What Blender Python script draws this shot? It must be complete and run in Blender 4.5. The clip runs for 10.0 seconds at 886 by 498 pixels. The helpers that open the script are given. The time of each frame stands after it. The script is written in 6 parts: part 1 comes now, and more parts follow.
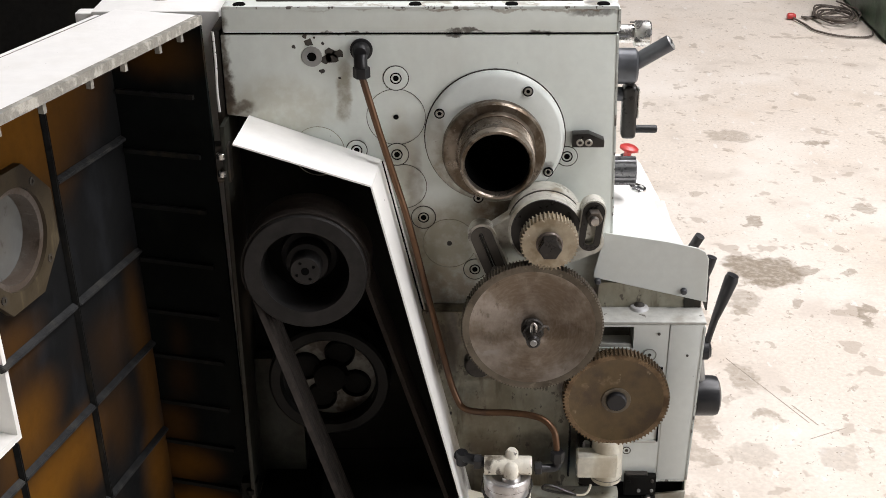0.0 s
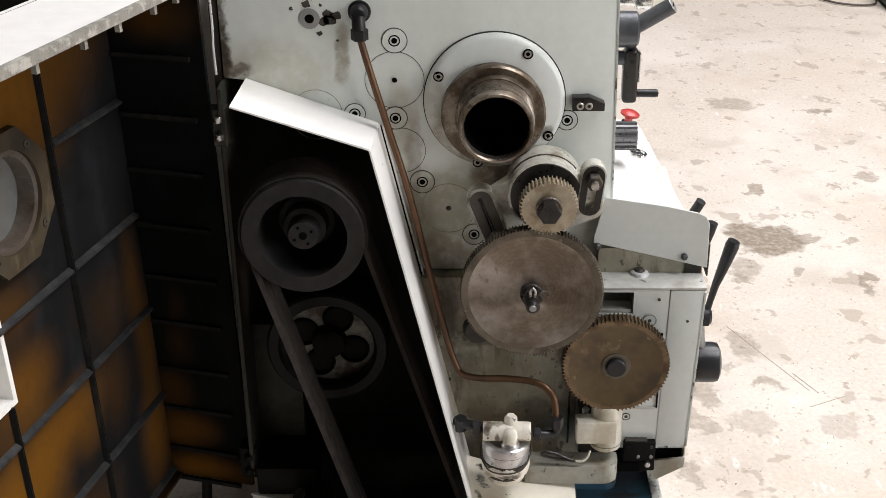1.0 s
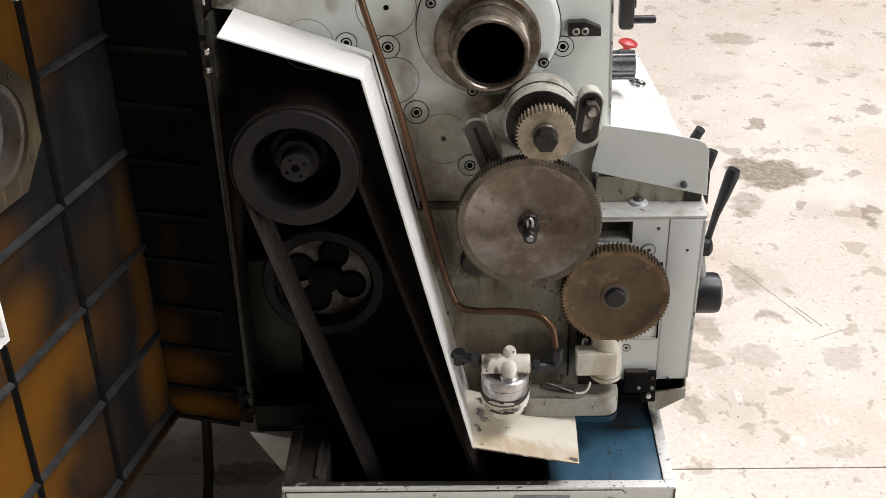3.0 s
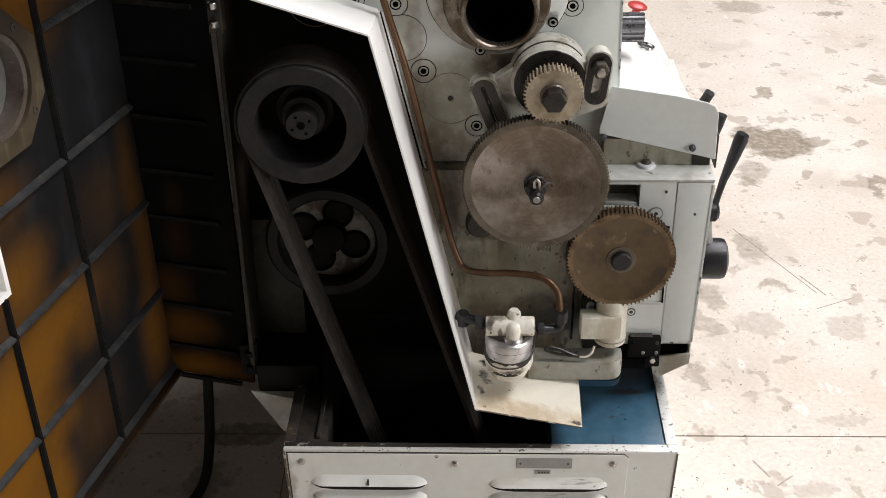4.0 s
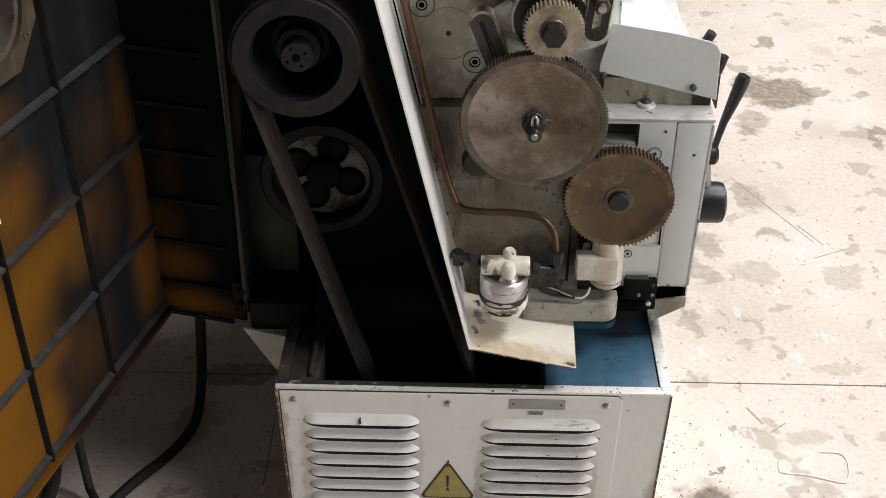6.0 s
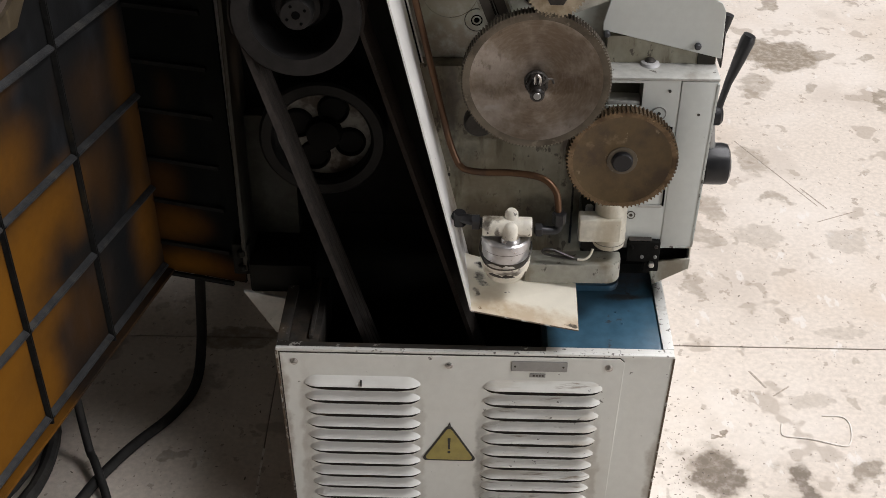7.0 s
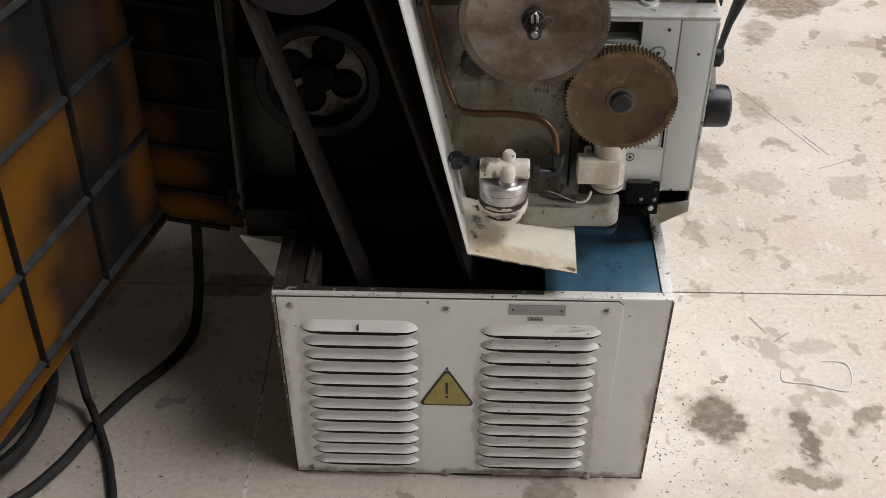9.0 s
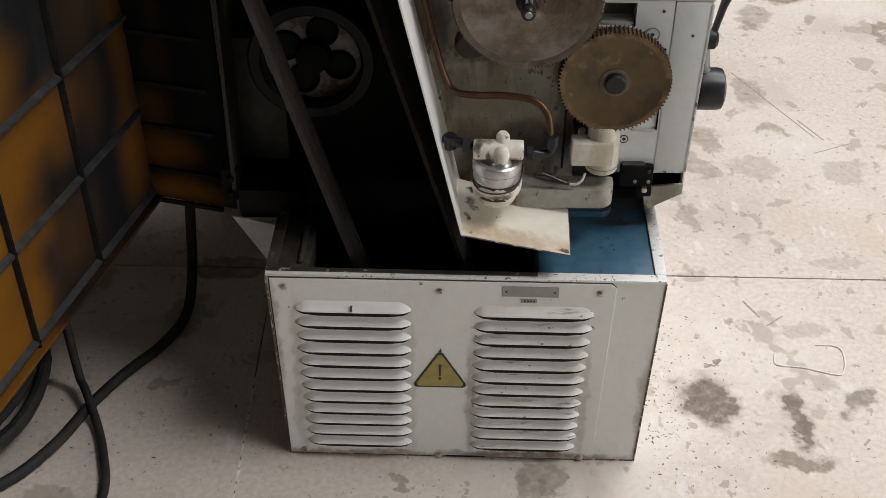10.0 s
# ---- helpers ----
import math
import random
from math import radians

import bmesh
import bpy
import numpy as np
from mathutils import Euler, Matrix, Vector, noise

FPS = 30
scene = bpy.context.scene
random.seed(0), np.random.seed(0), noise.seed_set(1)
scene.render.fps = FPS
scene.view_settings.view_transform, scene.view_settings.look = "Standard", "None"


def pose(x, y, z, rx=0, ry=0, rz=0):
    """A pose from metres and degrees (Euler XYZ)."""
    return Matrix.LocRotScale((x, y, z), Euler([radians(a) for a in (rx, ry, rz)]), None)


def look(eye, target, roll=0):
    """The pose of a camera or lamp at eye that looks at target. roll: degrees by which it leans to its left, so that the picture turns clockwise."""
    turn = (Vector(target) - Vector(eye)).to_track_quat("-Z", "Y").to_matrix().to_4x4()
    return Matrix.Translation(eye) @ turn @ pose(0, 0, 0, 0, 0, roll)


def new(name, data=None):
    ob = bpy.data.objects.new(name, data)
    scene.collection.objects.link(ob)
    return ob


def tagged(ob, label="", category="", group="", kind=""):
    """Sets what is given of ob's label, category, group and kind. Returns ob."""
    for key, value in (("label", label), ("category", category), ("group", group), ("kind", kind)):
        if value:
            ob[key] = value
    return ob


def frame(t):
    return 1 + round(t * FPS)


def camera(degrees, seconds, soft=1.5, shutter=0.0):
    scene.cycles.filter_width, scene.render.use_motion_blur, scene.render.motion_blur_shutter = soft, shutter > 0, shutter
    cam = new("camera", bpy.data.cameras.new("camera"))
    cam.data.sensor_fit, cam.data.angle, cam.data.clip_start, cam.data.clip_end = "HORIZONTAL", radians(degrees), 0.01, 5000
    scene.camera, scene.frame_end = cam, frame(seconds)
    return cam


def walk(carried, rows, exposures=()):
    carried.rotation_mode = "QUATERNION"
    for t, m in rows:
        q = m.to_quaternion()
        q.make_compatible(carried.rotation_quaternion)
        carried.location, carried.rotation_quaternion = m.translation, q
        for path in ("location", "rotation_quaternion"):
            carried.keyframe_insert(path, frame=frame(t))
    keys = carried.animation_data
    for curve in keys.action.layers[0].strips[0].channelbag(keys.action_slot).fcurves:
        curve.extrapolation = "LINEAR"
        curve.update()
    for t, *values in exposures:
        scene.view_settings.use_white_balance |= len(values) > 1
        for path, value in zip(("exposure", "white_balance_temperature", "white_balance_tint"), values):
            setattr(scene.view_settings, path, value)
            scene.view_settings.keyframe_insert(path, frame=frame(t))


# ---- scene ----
# camera and its walk: seconds, x, y, z, pitch, roll, yaw
cam = camera(37.63, 10.0, soft=0.7)
ROWS = [
    (0.0, -0.0123, -1.6255, 1.7766, -25.840, 0.432, 1.190),
    (0.5, -0.0096, -1.6216, 1.7696, -26.417, 0.437, 1.258),
    (1.0, -0.0094, -1.6157, 1.7615, -27.124, 0.395, 1.255),
    (1.5, -0.0033, -1.6137, 1.7509, -27.654, 0.743, 1.063),
    (2.0, -0.0005, -1.6091, 1.7431, -28.205, 1.258, 0.925),
    (3.5, 0.0002, -1.5988, 1.7174, -30.093, 1.124, 1.033),
    (4.0, -0.0059, -1.5951, 1.7082, -30.793, 0.566, 1.402),
    (4.5, -0.0070, -1.5874, 1.6995, -31.587, 0.386, 1.453),
    (5.0, -0.0078, -1.5861, 1.6920, -32.114, 0.020, 1.466),
    (5.5, -0.0055, -1.5930, 1.6852, -32.318, -0.253, 1.649),
    (7.0, -0.0066, -1.5806, 1.6569, -34.210, -0.257, 1.737),
    (7.5, -0.0034, -1.5816, 1.6502, -34.624, -0.292, 1.859),
    (8.0, 0.0004, -1.5816, 1.6425, -34.967, -0.008, 1.711),
    (8.5, 0.0021, -1.5762, 1.6332, -35.545, -0.057, 1.788),
    (9.0, 0.0021, -1.5775, 1.6276, -36.078, -0.059, 1.744),
    (9.5, 0.0030, -1.5820, 1.6239, -36.202, -0.207, 1.733),
    (10.0, 0.0058, -1.5823, 1.6193, -36.621, -0.326, 1.708),
]
EXPOSURES = [(0.0, -0.06), (2.0, -0.1), (5.5, -0.12), (7.0, -0.36), (8.0, -0.46), (10.0, -0.53)]
walk(cam, [(t, pose(x, y, z, 90 + p, r, w)) for t, x, y, z, p, r, w in ROWS], EXPOSURES)

# ---------------------------------------------------------------- light
world = bpy.data.worlds.new("hall_sky")
scene.world = world
world.use_nodes = True
wn = world.node_tree.nodes
sky = wn.new("ShaderNodeTexSky")
sky.sky_type, sky.sun_disc = "NISHITA", False
sky.sun_elevation, sky.sun_rotation = radians(48), radians(70)
world.node_tree.links.new(sky.outputs[0], wn["Background"].inputs[0])
wn["Background"].inputs[1].default_value = 0.1


def area_lamp(name, place, target, wide, high, watts, colour):
    data = bpy.data.lights.new(name, "AREA")
    data.shape, data.size, data.size_y, data.energy, data.color = "RECTANGLE", wide, high, watts, colour
    ob = new(name, data)
    ob.matrix_world = look(place, target)
    return ob


# skylights and window are unseen; lamp places are assumed from the lathe's shading
area_lamp("skylight_lamp", (2.6, 2.9, 5.95), (2.6, 2.9, 0), 3.6, 3.2, 500, (0.99, 0.965, 0.985))
area_lamp("front_skylight_lamp", (3.3, -0.3, 5.95), (3.3, -0.3, 0), 2.4, 2.4, 390, (0.99, 0.965, 0.98))
area_lamp("window_lamp", (7.9, -4.4, 2.4), (0, -0.6, 1.2), 4.6, 2.2, 375, (0.99, 0.965, 0.985))


# ---------------------------------------------------------------- materials
def surface(name, base, rough=0.5, metal=0.0, layers=(), patches=(), grain=0.12, grain_scale=60.0, bump=0.1, bump_scale=120.0,
            warp=0.05, warp_scale=9.0, spec=0.5, broken=0.55, edge=0.55, reach=1.25):
    """A painted, metal or stone surface. layers: (colour, (sx, sy, sz), low, high, amount, rough[, detail]) broken stains;
    patches: (colour, centre, radii, amount) stains with a place of their own."""
    m = bpy.data.materials.new(name)
    m.use_nodes = True
    nt = m.node_tree
    n, ln = nt.nodes, nt.links
    bsdf = n["Principled BSDF"]
    bsdf.inputs["Metallic"].default_value = metal
    bsdf.inputs["Specular IOR Level"].default_value = spec
    co = n.new("ShaderNodeTexCoord").outputs["Object"]

    def noise_at(vec, scale, detail=5.0, rough_=0.6):
        t = n.new("ShaderNodeTexNoise")
        t.inputs["Scale"].default_value, t.inputs["Detail"].default_value, t.inputs["Roughness"].default_value = scale, detail, rough_
        ln.new(vec, t.inputs["Vector"])
        return t

    def ramp(value, low, high, to0=0.0, to1=1.0):
        r = n.new("ShaderNodeMapRange")
        r.interpolation_type = "SMOOTHSTEP"
        for i, v in enumerate((low, high, to0, to1)):
            r.inputs[i + 1].default_value = v
        ln.new(value, r.inputs[0])
        return r.outputs[0]

    def mix(a, b, fac):
        x = n.new("ShaderNodeMix")
        x.data_type = "RGBA"
        ln.new(fac, x.inputs[0])
        for sock, v in ((6, a), (7, b)):
            if isinstance(v, tuple):
                x.inputs[sock].default_value = (*v, 1)
            else:
                ln.new(v, x.inputs[sock])
        return x.outputs[2]

    def vmath(op, a, b):
        x = n.new("ShaderNodeVectorMath")
        x.operation = op
        for i, v in enumerate((a, b)):
            if isinstance(v, tuple):
                x.inputs[i].default_value = v
            else:
                ln.new(v, x.inputs[i])
        return x

    g = noise_at(co, grain_scale)
    lo = tuple(c * (1 - grain) for c in base)
    hi = tuple(min(1, c * (1 + grain)) for c in base)
    col = mix(lo, hi, ramp(g.outputs["Fac"], 0.3, 0.7))
    rsock = ramp(g.outputs["Fac"], 0.3, 0.7, max(0.02, rough - 0.07), min(1, rough + 0.07))
    for i, (colour, sc, low, high, amount, rgh, *fine_) in enumerate(layers):
        mp = n.new("ShaderNodeMapping")
        mp.inputs["Scale"].default_value = sc
        mp.inputs["Location"].default_value = (3.1 * i, 1.7 * i, 2.3 * i)
        ln.new(co, mp.inputs["Vector"])
        mask = ramp(noise_at(mp.outputs[0], 1.0, fine_[0] if fine_ else 5.0).outputs["Fac"], low, high, 0, amount)
        col = mix(col, colour, mask)
        x = n.new("ShaderNodeMix")
        ln.new(mask, x.inputs[0]), ln.new(rsock, x.inputs[2])
        x.inputs[3].default_value = rgh
        rsock = x.outputs[0]
    if patches:
        w = noise_at(co, warp_scale, 4.0)
        sh = vmath("SUBTRACT", w.outputs["Color"], (0.5, 0.5, 0.5))
        sh = vmath("MULTIPLY", sh.outputs[0], (warp * 2, warp * 2, warp * 2))
        p = vmath("ADD", co, sh.outputs[0]).outputs[0]
        fine = ramp(noise_at(co, 55.0).outputs["Fac"], 0.3, 0.6, broken, 1.0)
        for colour, centre, radii, amount in patches:
            d = vmath("DIVIDE", vmath("SUBTRACT", p, centre).outputs[0], radii)
            ll = vmath("LENGTH", d.outputs[0], (0, 0, 0))
            mask = ramp(ll.outputs["Value"], edge, reach, amount, 0.0)
            mul = n.new("ShaderNodeMath")
            mul.operation = "MULTIPLY"
            ln.new(mask, mul.inputs[0]), ln.new(fine, mul.inputs[1])
            col = mix(col, colour, mul.outputs[0])
    ln.new(col, bsdf.inputs["Base Color"])
    ln.new(rsock, bsdf.inputs["Roughness"])
    b = n.new("ShaderNodeBump")
    b.inputs["Strength"].default_value, b.inputs["Distance"].default_value = bump, 0.004
    ln.new(noise_at(co, bump_scale).outputs["Fac"], b.inputs["Height"])
    ln.new(b.outputs[0], bsdf.inputs["Normal"])
    return m


BROWN = (0.16, 0.10, 0.05)
GRIME = (0.045, 0.032, 0.022)
enamel = surface("grey_white_enamel", (0.58, 0.605, 0.575), 0.38, layers=[
    ((0.50, 0.485, 0.42), (5, 5, 2.2), 0.45, 0.75, 0.5, 0.45), (BROWN, (38, 38, 9), 0.68, 0.82, 0.4, 0.6),
    (GRIME, (90, 90, 70), 0.72, 0.76, 0.8, 0.6)], bump=0.05, grain=0.025)
headstock_paint = surface("headstock_enamel", (0.68, 0.72, 0.675), 0.38, layers=[
    ((0.53, 0.525, 0.47), (6, 6, 2.5), 0.45, 0.75, 0.5, 0.45), (GRIME, (95, 95, 80), 0.72, 0.76, 0.8, 0.6)],
    patches=[((0.33, 0.31, 0.235), (-0.01, 0.215, 0.875), (0.11, 0.05, 0.10), 0.75), ((0.36, 0.35, 0.28), (-0.10, 0.215, 0.83), (0.05, 0.05, 0.10), 0.7), ((0.075, 0.055, 0.034), (-0.379, 0.215, 1.18), (0.011, 0.05, 0.12), 0.95), ((0.46, 0.44, 0.345), (-0.30, 0.215, 1.12), (0.09, 0.05, 0.05), 0.6), (GRIME, (-0.379, 0.215, 1.15), (0.010, 0.05, 0.05), 0.95), ((0.11, 0.08, 0.05), (-0.362, 0.215, 1.118), (0.026, 0.05, 0.010), 0.8),
             ((0.27, 0.235, 0.155), (-0.203, 0.215, 1.145), (0.012, 0.05, 0.05), 0.75), (BROWN, (0.03, 0.215, 0.955), (0.045, 0.05, 0.032), 0.9), (GRIME, (0.045, 0.215, 0.95), (0.03, 0.05, 0.025), 0.7),
             (BROWN, (-0.05, 0.215, 0.82), (0.05, 0.05, 0.04), 0.65), ((0.40, 0.36, 0.25), (-0.06, 0.215, 0.90), (0.07, 0.05, 0.07), 0.55), ((0.44, 0.40, 0.29), (-0.12, 0.215, 1.02), (0.020, 0.05, 0.10), 0.5), (BROWN, (-0.10, 0.215, 0.95), (0.014, 0.05, 0.12), 0.45), (BROWN, (0.19, 0.215, 0.84), (0.03, 0.05, 0.06), 0.5),
             (GRIME, (-0.02, 0.215, 1.236), (0.035, 0.05, 0.003), 0.9), (GRIME, (0.085, 0.215, 1.235), (0.02, 0.05, 0.004), 0.9), (GRIME, (-0.20, 0.215, 1.236), (0.05, 0.05, 0.002), 0.8),
             (GRIME, (0.17, 0.215, 1.267), (0.04, 0.05, 0.006), 0.8), (BROWN, (0.0, 0.215, 1.271), (0.25, 0.05, 0.003), 0.6)], warp=0.018, warp_scale=26, bump=0.05, grain=0.025)
dirty_enamel = surface("oily_enamel", (0.31, 0.295, 0.225), 0.36, patches=[
    (GRIME, (0.145, 0.19, 0.67), (0.016, 0.05, 0.12), 0.75), (GRIME, (-0.02, 0.19, 0.62), (0.03, 0.05, 0.03), 0.6), (GRIME, (0.10, 0.19, 0.53), (0.07, 0.05, 0.03), 0.6),
    ((0.13, 0.095, 0.05), (0.03, 0.19, 0.74), (0.12, 0.05, 0.06), 0.6), (GRIME, (0.015, 0.19, 0.50), (0.04, 0.05, 0.05), 0.75), ((0.09, 0.065, 0.04), (0.05, 0.19, 0.667), (0.10, 0.05, 0.012), 0.75),
    (GRIME, (-0.050, 0.19, 0.72), (0.014, 0.05, 0.10), 0.7), (GRIME, (0.165, 0.19, 0.58), (0.014, 0.05, 0.07), 0.8), ((0.16, 0.12, 0.07), (0.02, 0.19, 0.56), (0.05, 0.05, 0.08), 0.6)],
    warp=0.03, warp_scale=18, layers=[
    ((0.17, 0.145, 0.092), (9, 9, 3.5), 0.40, 0.62, 0.8, 0.35), ((0.10, 0.075, 0.045), (34, 34, 7), 0.53, 0.66, 0.7, 0.3),
    ((0.21, 0.155, 0.085), (14, 14, 5), 0.55, 0.68, 0.6, 0.35), (GRIME, (80, 80, 40), 0.60, 0.66, 0.75, 0.5)], bump=0.10)
flange_paint = surface("flange_enamel", (0.68, 0.715, 0.68), 0.34, patches=[((0.16, 0.125, 0.075), (0.0, 0.20, 0.982), (0.055, 0.05, 0.022), 0.8),
    ((0.22, 0.175, 0.11), (-0.055, 0.20, 1.02), (0.022, 0.05, 0.045), 0.75), ((0.30, 0.26, 0.18), (-0.068, 0.20, 1.07), (0.018, 0.05, 0.05), 0.5), (GRIME, (0.10, 0.20, 1.03), (0.008, 0.05, 0.012), 0.7)],
    warp=0.015, warp_scale=30, layers=[(GRIME, (90, 90, 80), 0.70, 0.74, 0.8, 0.6)], bump=0.04, grain=0.025)
cream = surface("cream_enamel", (0.66, 0.625, 0.53), 0.4, layers=[
    ((0.42, 0.31, 0.16), (16, 16, 9), 0.48, 0.70, 0.65, 0.5), ((0.11, 0.085, 0.055), (55, 55, 22), 0.60, 0.70, 0.7, 0.5), (GRIME, (130, 130, 70), 0.64, 0.68, 0.8, 0.5)], bump=0.06)
filter_cream = surface("soiled_cream_enamel", (0.69, 0.655, 0.56), 0.38, layers=[
    ((0.42, 0.31, 0.16), (16, 16, 9), 0.50, 0.72, 0.5, 0.5), ((0.11, 0.085, 0.055), (55, 55, 30), 0.60, 0.68, 0.7, 0.5), (GRIME, (110, 110, 60), 0.63, 0.67, 0.85, 0.5)],
    patches=[((0.05, 0.04, 0.028), (0.014, 0.045, 0.600), (0.007, 0.03, 0.012), 0.95), ((0.06, 0.046, 0.030), (0.030, 0.032, 0.585), (0.005, 0.02, 0.012), 0.95), ((0.12, 0.09, 0.05), (0.066, 0.035, 0.582), (0.010, 0.02, 0.005), 0.85),
             ((0.10, 0.075, 0.045), (0.020, 0.052, 0.606), (0.020, 0.015, 0.004), 0.8), ((0.15, 0.11, 0.06), (0.015, 0.03, 0.512), (0.012, 0.03, 0.018), 0.8), (GRIME, (0.05, 0.015, 0.525), (0.022, 0.02, 0.005), 0.9)],
    warp=0.010, warp_scale=70, bump=0.06)
arm_paint = surface("oily_cream_enamel", (0.34, 0.335, 0.285), 0.40, layers=[
    ((0.18, 0.145, 0.09), (16, 16, 10), 0.45, 0.66, 0.75, 0.4), (GRIME, (60, 60, 34), 0.60, 0.68, 0.8, 0.4)], bump=0.08)
pump_cream = surface("faded_cream_enamel", (0.60, 0.575, 0.485), 0.42, layers=[
    ((0.40, 0.33, 0.21), (18, 18, 7), 0.50, 0.72, 0.6, 0.5), ((0.16, 0.125, 0.08), (50, 50, 18), 0.64, 0.74, 0.5, 0.5), (GRIME, (120, 120, 90), 0.68, 0.71, 0.8, 0.5)], bump=0.06)
plate_cream = surface("pale_cream_enamel", (0.80, 0.755, 0.635), 0.4, layers=[((0.55, 0.44, 0.27), (9, 9, 9), 0.52, 0.75, 0.6, 0.5), (GRIME, (70, 70, 70), 0.68, 0.705, 0.9, 0.5)],
    patches=[((0.42, 0.27, 0.12), (0.09, 0.012, 0.45), (0.12, 0.022, 0.05), 0.6), ((0.45, 0.30, 0.13), (0.02, 0.02, 0.46), (0.03, 0.05, 0.05), 0.3), (GRIME, (0.002, 0.045, 0.47), (0.006, 0.010, 0.05), 0.9),
             ((0.012, 0.010, 0.008), (0.006, 0.088, 0.47), (0.007, 0.016, 0.05), 1.0), ((0.012, 0.010, 0.008), (0.012, 0.070, 0.47), (0.010, 0.005, 0.05), 0.95), ((0.012, 0.010, 0.008), (0.016, 0.118, 0.47), (0.013, 0.008, 0.05), 1.0), ((0.012, 0.010, 0.008), (0.051, 0.052, 0.46), (0.003, 0.0025, 0.05), 1.0),
             ((0.03, 0.02, 0.012), (0.150, 0.006, 0.44), (0.008, 0.004, 0.05), 0.9)], warp=0.02, warp_scale=30, grain=0.025)
panel_paint = surface("panel_enamel", (0.69, 0.70, 0.655), 0.42, layers=[
    ((0.58, 0.57, 0.51), (4, 4, 3), 0.45, 0.75, 0.5, 0.45), (BROWN, (30, 30, 10), 0.66, 0.80, 0.4, 0.6),
    (GRIME, (70, 70, 55), 0.69, 0.73, 0.8, 0.6)],
    patches=[((0.42, 0.36, 0.26), (0.11, 0.0, 0.13), (0.11, 0.05, 0.13), 0.35), (GRIME, (0.014, 0.0, 0.14), (0.010, 0.05, 0.13), 0.45), (BROWN, (-0.268, 0.0, 0.18), (0.012, 0.05, 0.17), 0.3),
             (BROWN, (-0.086, 0.0, 0.16), (0.010, 0.05, 0.17), 0.25), (BROWN, (0.198, 0.0, 0.13), (0.010, 0.05, 0.14), 0.3), (GRIME, (0.10, 0.0, 0.012), (0.12, 0.05, 0.008), 0.6), (BROWN, (-0.18, 0.0, 0.005), (0.16, 0.05, 0.012), 0.7), (BROWN, (0.12, 0.0, 0.005), (0.18, 0.05, 0.012), 0.7),
             (BROWN, (-0.305, 0.0, 0.25), (0.012, 0.05, 0.14), 0.5), (BROWN, (0.30, 0.0, 0.10), (0.014, 0.05, 0.14), 0.5)],
    warp=0.02, warp_scale=20, bump=0.05, grain=0.025)
rim_paint = surface("chipped_edge_enamel", (0.70, 0.70, 0.66), 0.45, layers=[(GRIME, (160, 160, 160), 0.60, 0.66, 0.85, 0.6), (BROWN, (14, 14, 14), 0.60, 0.72, 0.5, 0.6)], grain=0.025)
guard_paint = surface("guard_enamel", (0.80, 0.79, 0.76), 0.4, layers=[
    ((0.62, 0.59, 0.52), (7, 7, 5), 0.5, 0.8, 0.5, 0.5), (GRIME, (60, 60, 60), 0.70, 0.74, 0.7, 0.6)],
    patches=[((0.30, 0.235, 0.14), (-0.025, 0.17, 0.565), (0.05, 0.075, 0.075), 0.75), (GRIME, (-0.018, 0.15, 0.515), (0.03, 0.035, 0.025), 0.7), ((0.42, 0.36, 0.25), (-0.06, 0.19, 0.70), (0.03, 0.03, 0.10), 0.5)],
    warp=0.03, warp_scale=22, grain=0.025)
# near-black for dark parts; recess shade is put into this colour
near_black = surface("near_black_paint", (0.007, 0.0068, 0.006), 0.65, layers=[((0.015, 0.0145, 0.011), (5, 5, 3), 0.45, 0.75, 0.8, 0.6)], grain=0.3, spec=0.08)
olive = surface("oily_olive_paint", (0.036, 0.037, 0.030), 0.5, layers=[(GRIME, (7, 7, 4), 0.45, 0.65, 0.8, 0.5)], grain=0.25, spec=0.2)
black = surface("black_plastic", (0.012, 0.012, 0.013), 0.38, grain=0.2, spec=0.35)
rubber = surface("black_rubber", (0.022, 0.021, 0.020), 0.6, layers=[((0.07, 0.062, 0.05), (14, 14, 14), 0.5, 0.75, 0.6, 0.8)], grain=0.3, spec=0.2)
cable_mat = surface("dusty_cable_rubber", (0.075, 0.060, 0.048), 0.7, grain=0.3)
belt_mat = surface("worn_belt_rubber", (0.034, 0.029, 0.026), 0.75, layers=[((0.062, 0.052, 0.046), (30, 30, 4), 0.5, 0.75, 0.6, 0.8)], grain=0.3, spec=0.1)
# near-black: the shade in openings, gaps and grooves is put into this colour
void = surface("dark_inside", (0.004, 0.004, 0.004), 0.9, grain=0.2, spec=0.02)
steel = surface("bare_steel", (0.52, 0.50, 0.47), 0.32, 1.0, layers=[((0.22, 0.18, 0.13), (30, 30, 30), 0.48, 0.7, 0.7, 0.5)], bump=0.06)
gear_steel = surface("oily_gear_steel", (0.175, 0.15, 0.13), 0.42, 0.55, layers=[
    ((0.27, 0.25, 0.23), (60, 60, 420), 0.55, 0.75, 0.7, 0.35), ((0.055, 0.042, 0.032), (300, 300, 55), 0.60, 0.74, 0.7, 0.5),
    ((0.12, 0.088, 0.065), (14, 14, 14), 0.42, 0.65, 0.75, 0.5), (GRIME, (40, 40, 40), 0.58, 0.72, 0.65, 0.5)], bump=0.15, bump_scale=260)
rust_steel = surface("brown_greasy_steel", (0.096, 0.064, 0.027), 0.45, 0.3, layers=[
    ((0.050, 0.031, 0.017), (18, 18, 18), 0.45, 0.68, 0.85, 0.4), ((0.16, 0.115, 0.065), (30, 30, 30), 0.60, 0.68, 0.7, 0.4), ((0.22, 0.18, 0.12), (60, 60, 60), 0.68, 0.72, 0.6, 0.5)], bump=0.12)
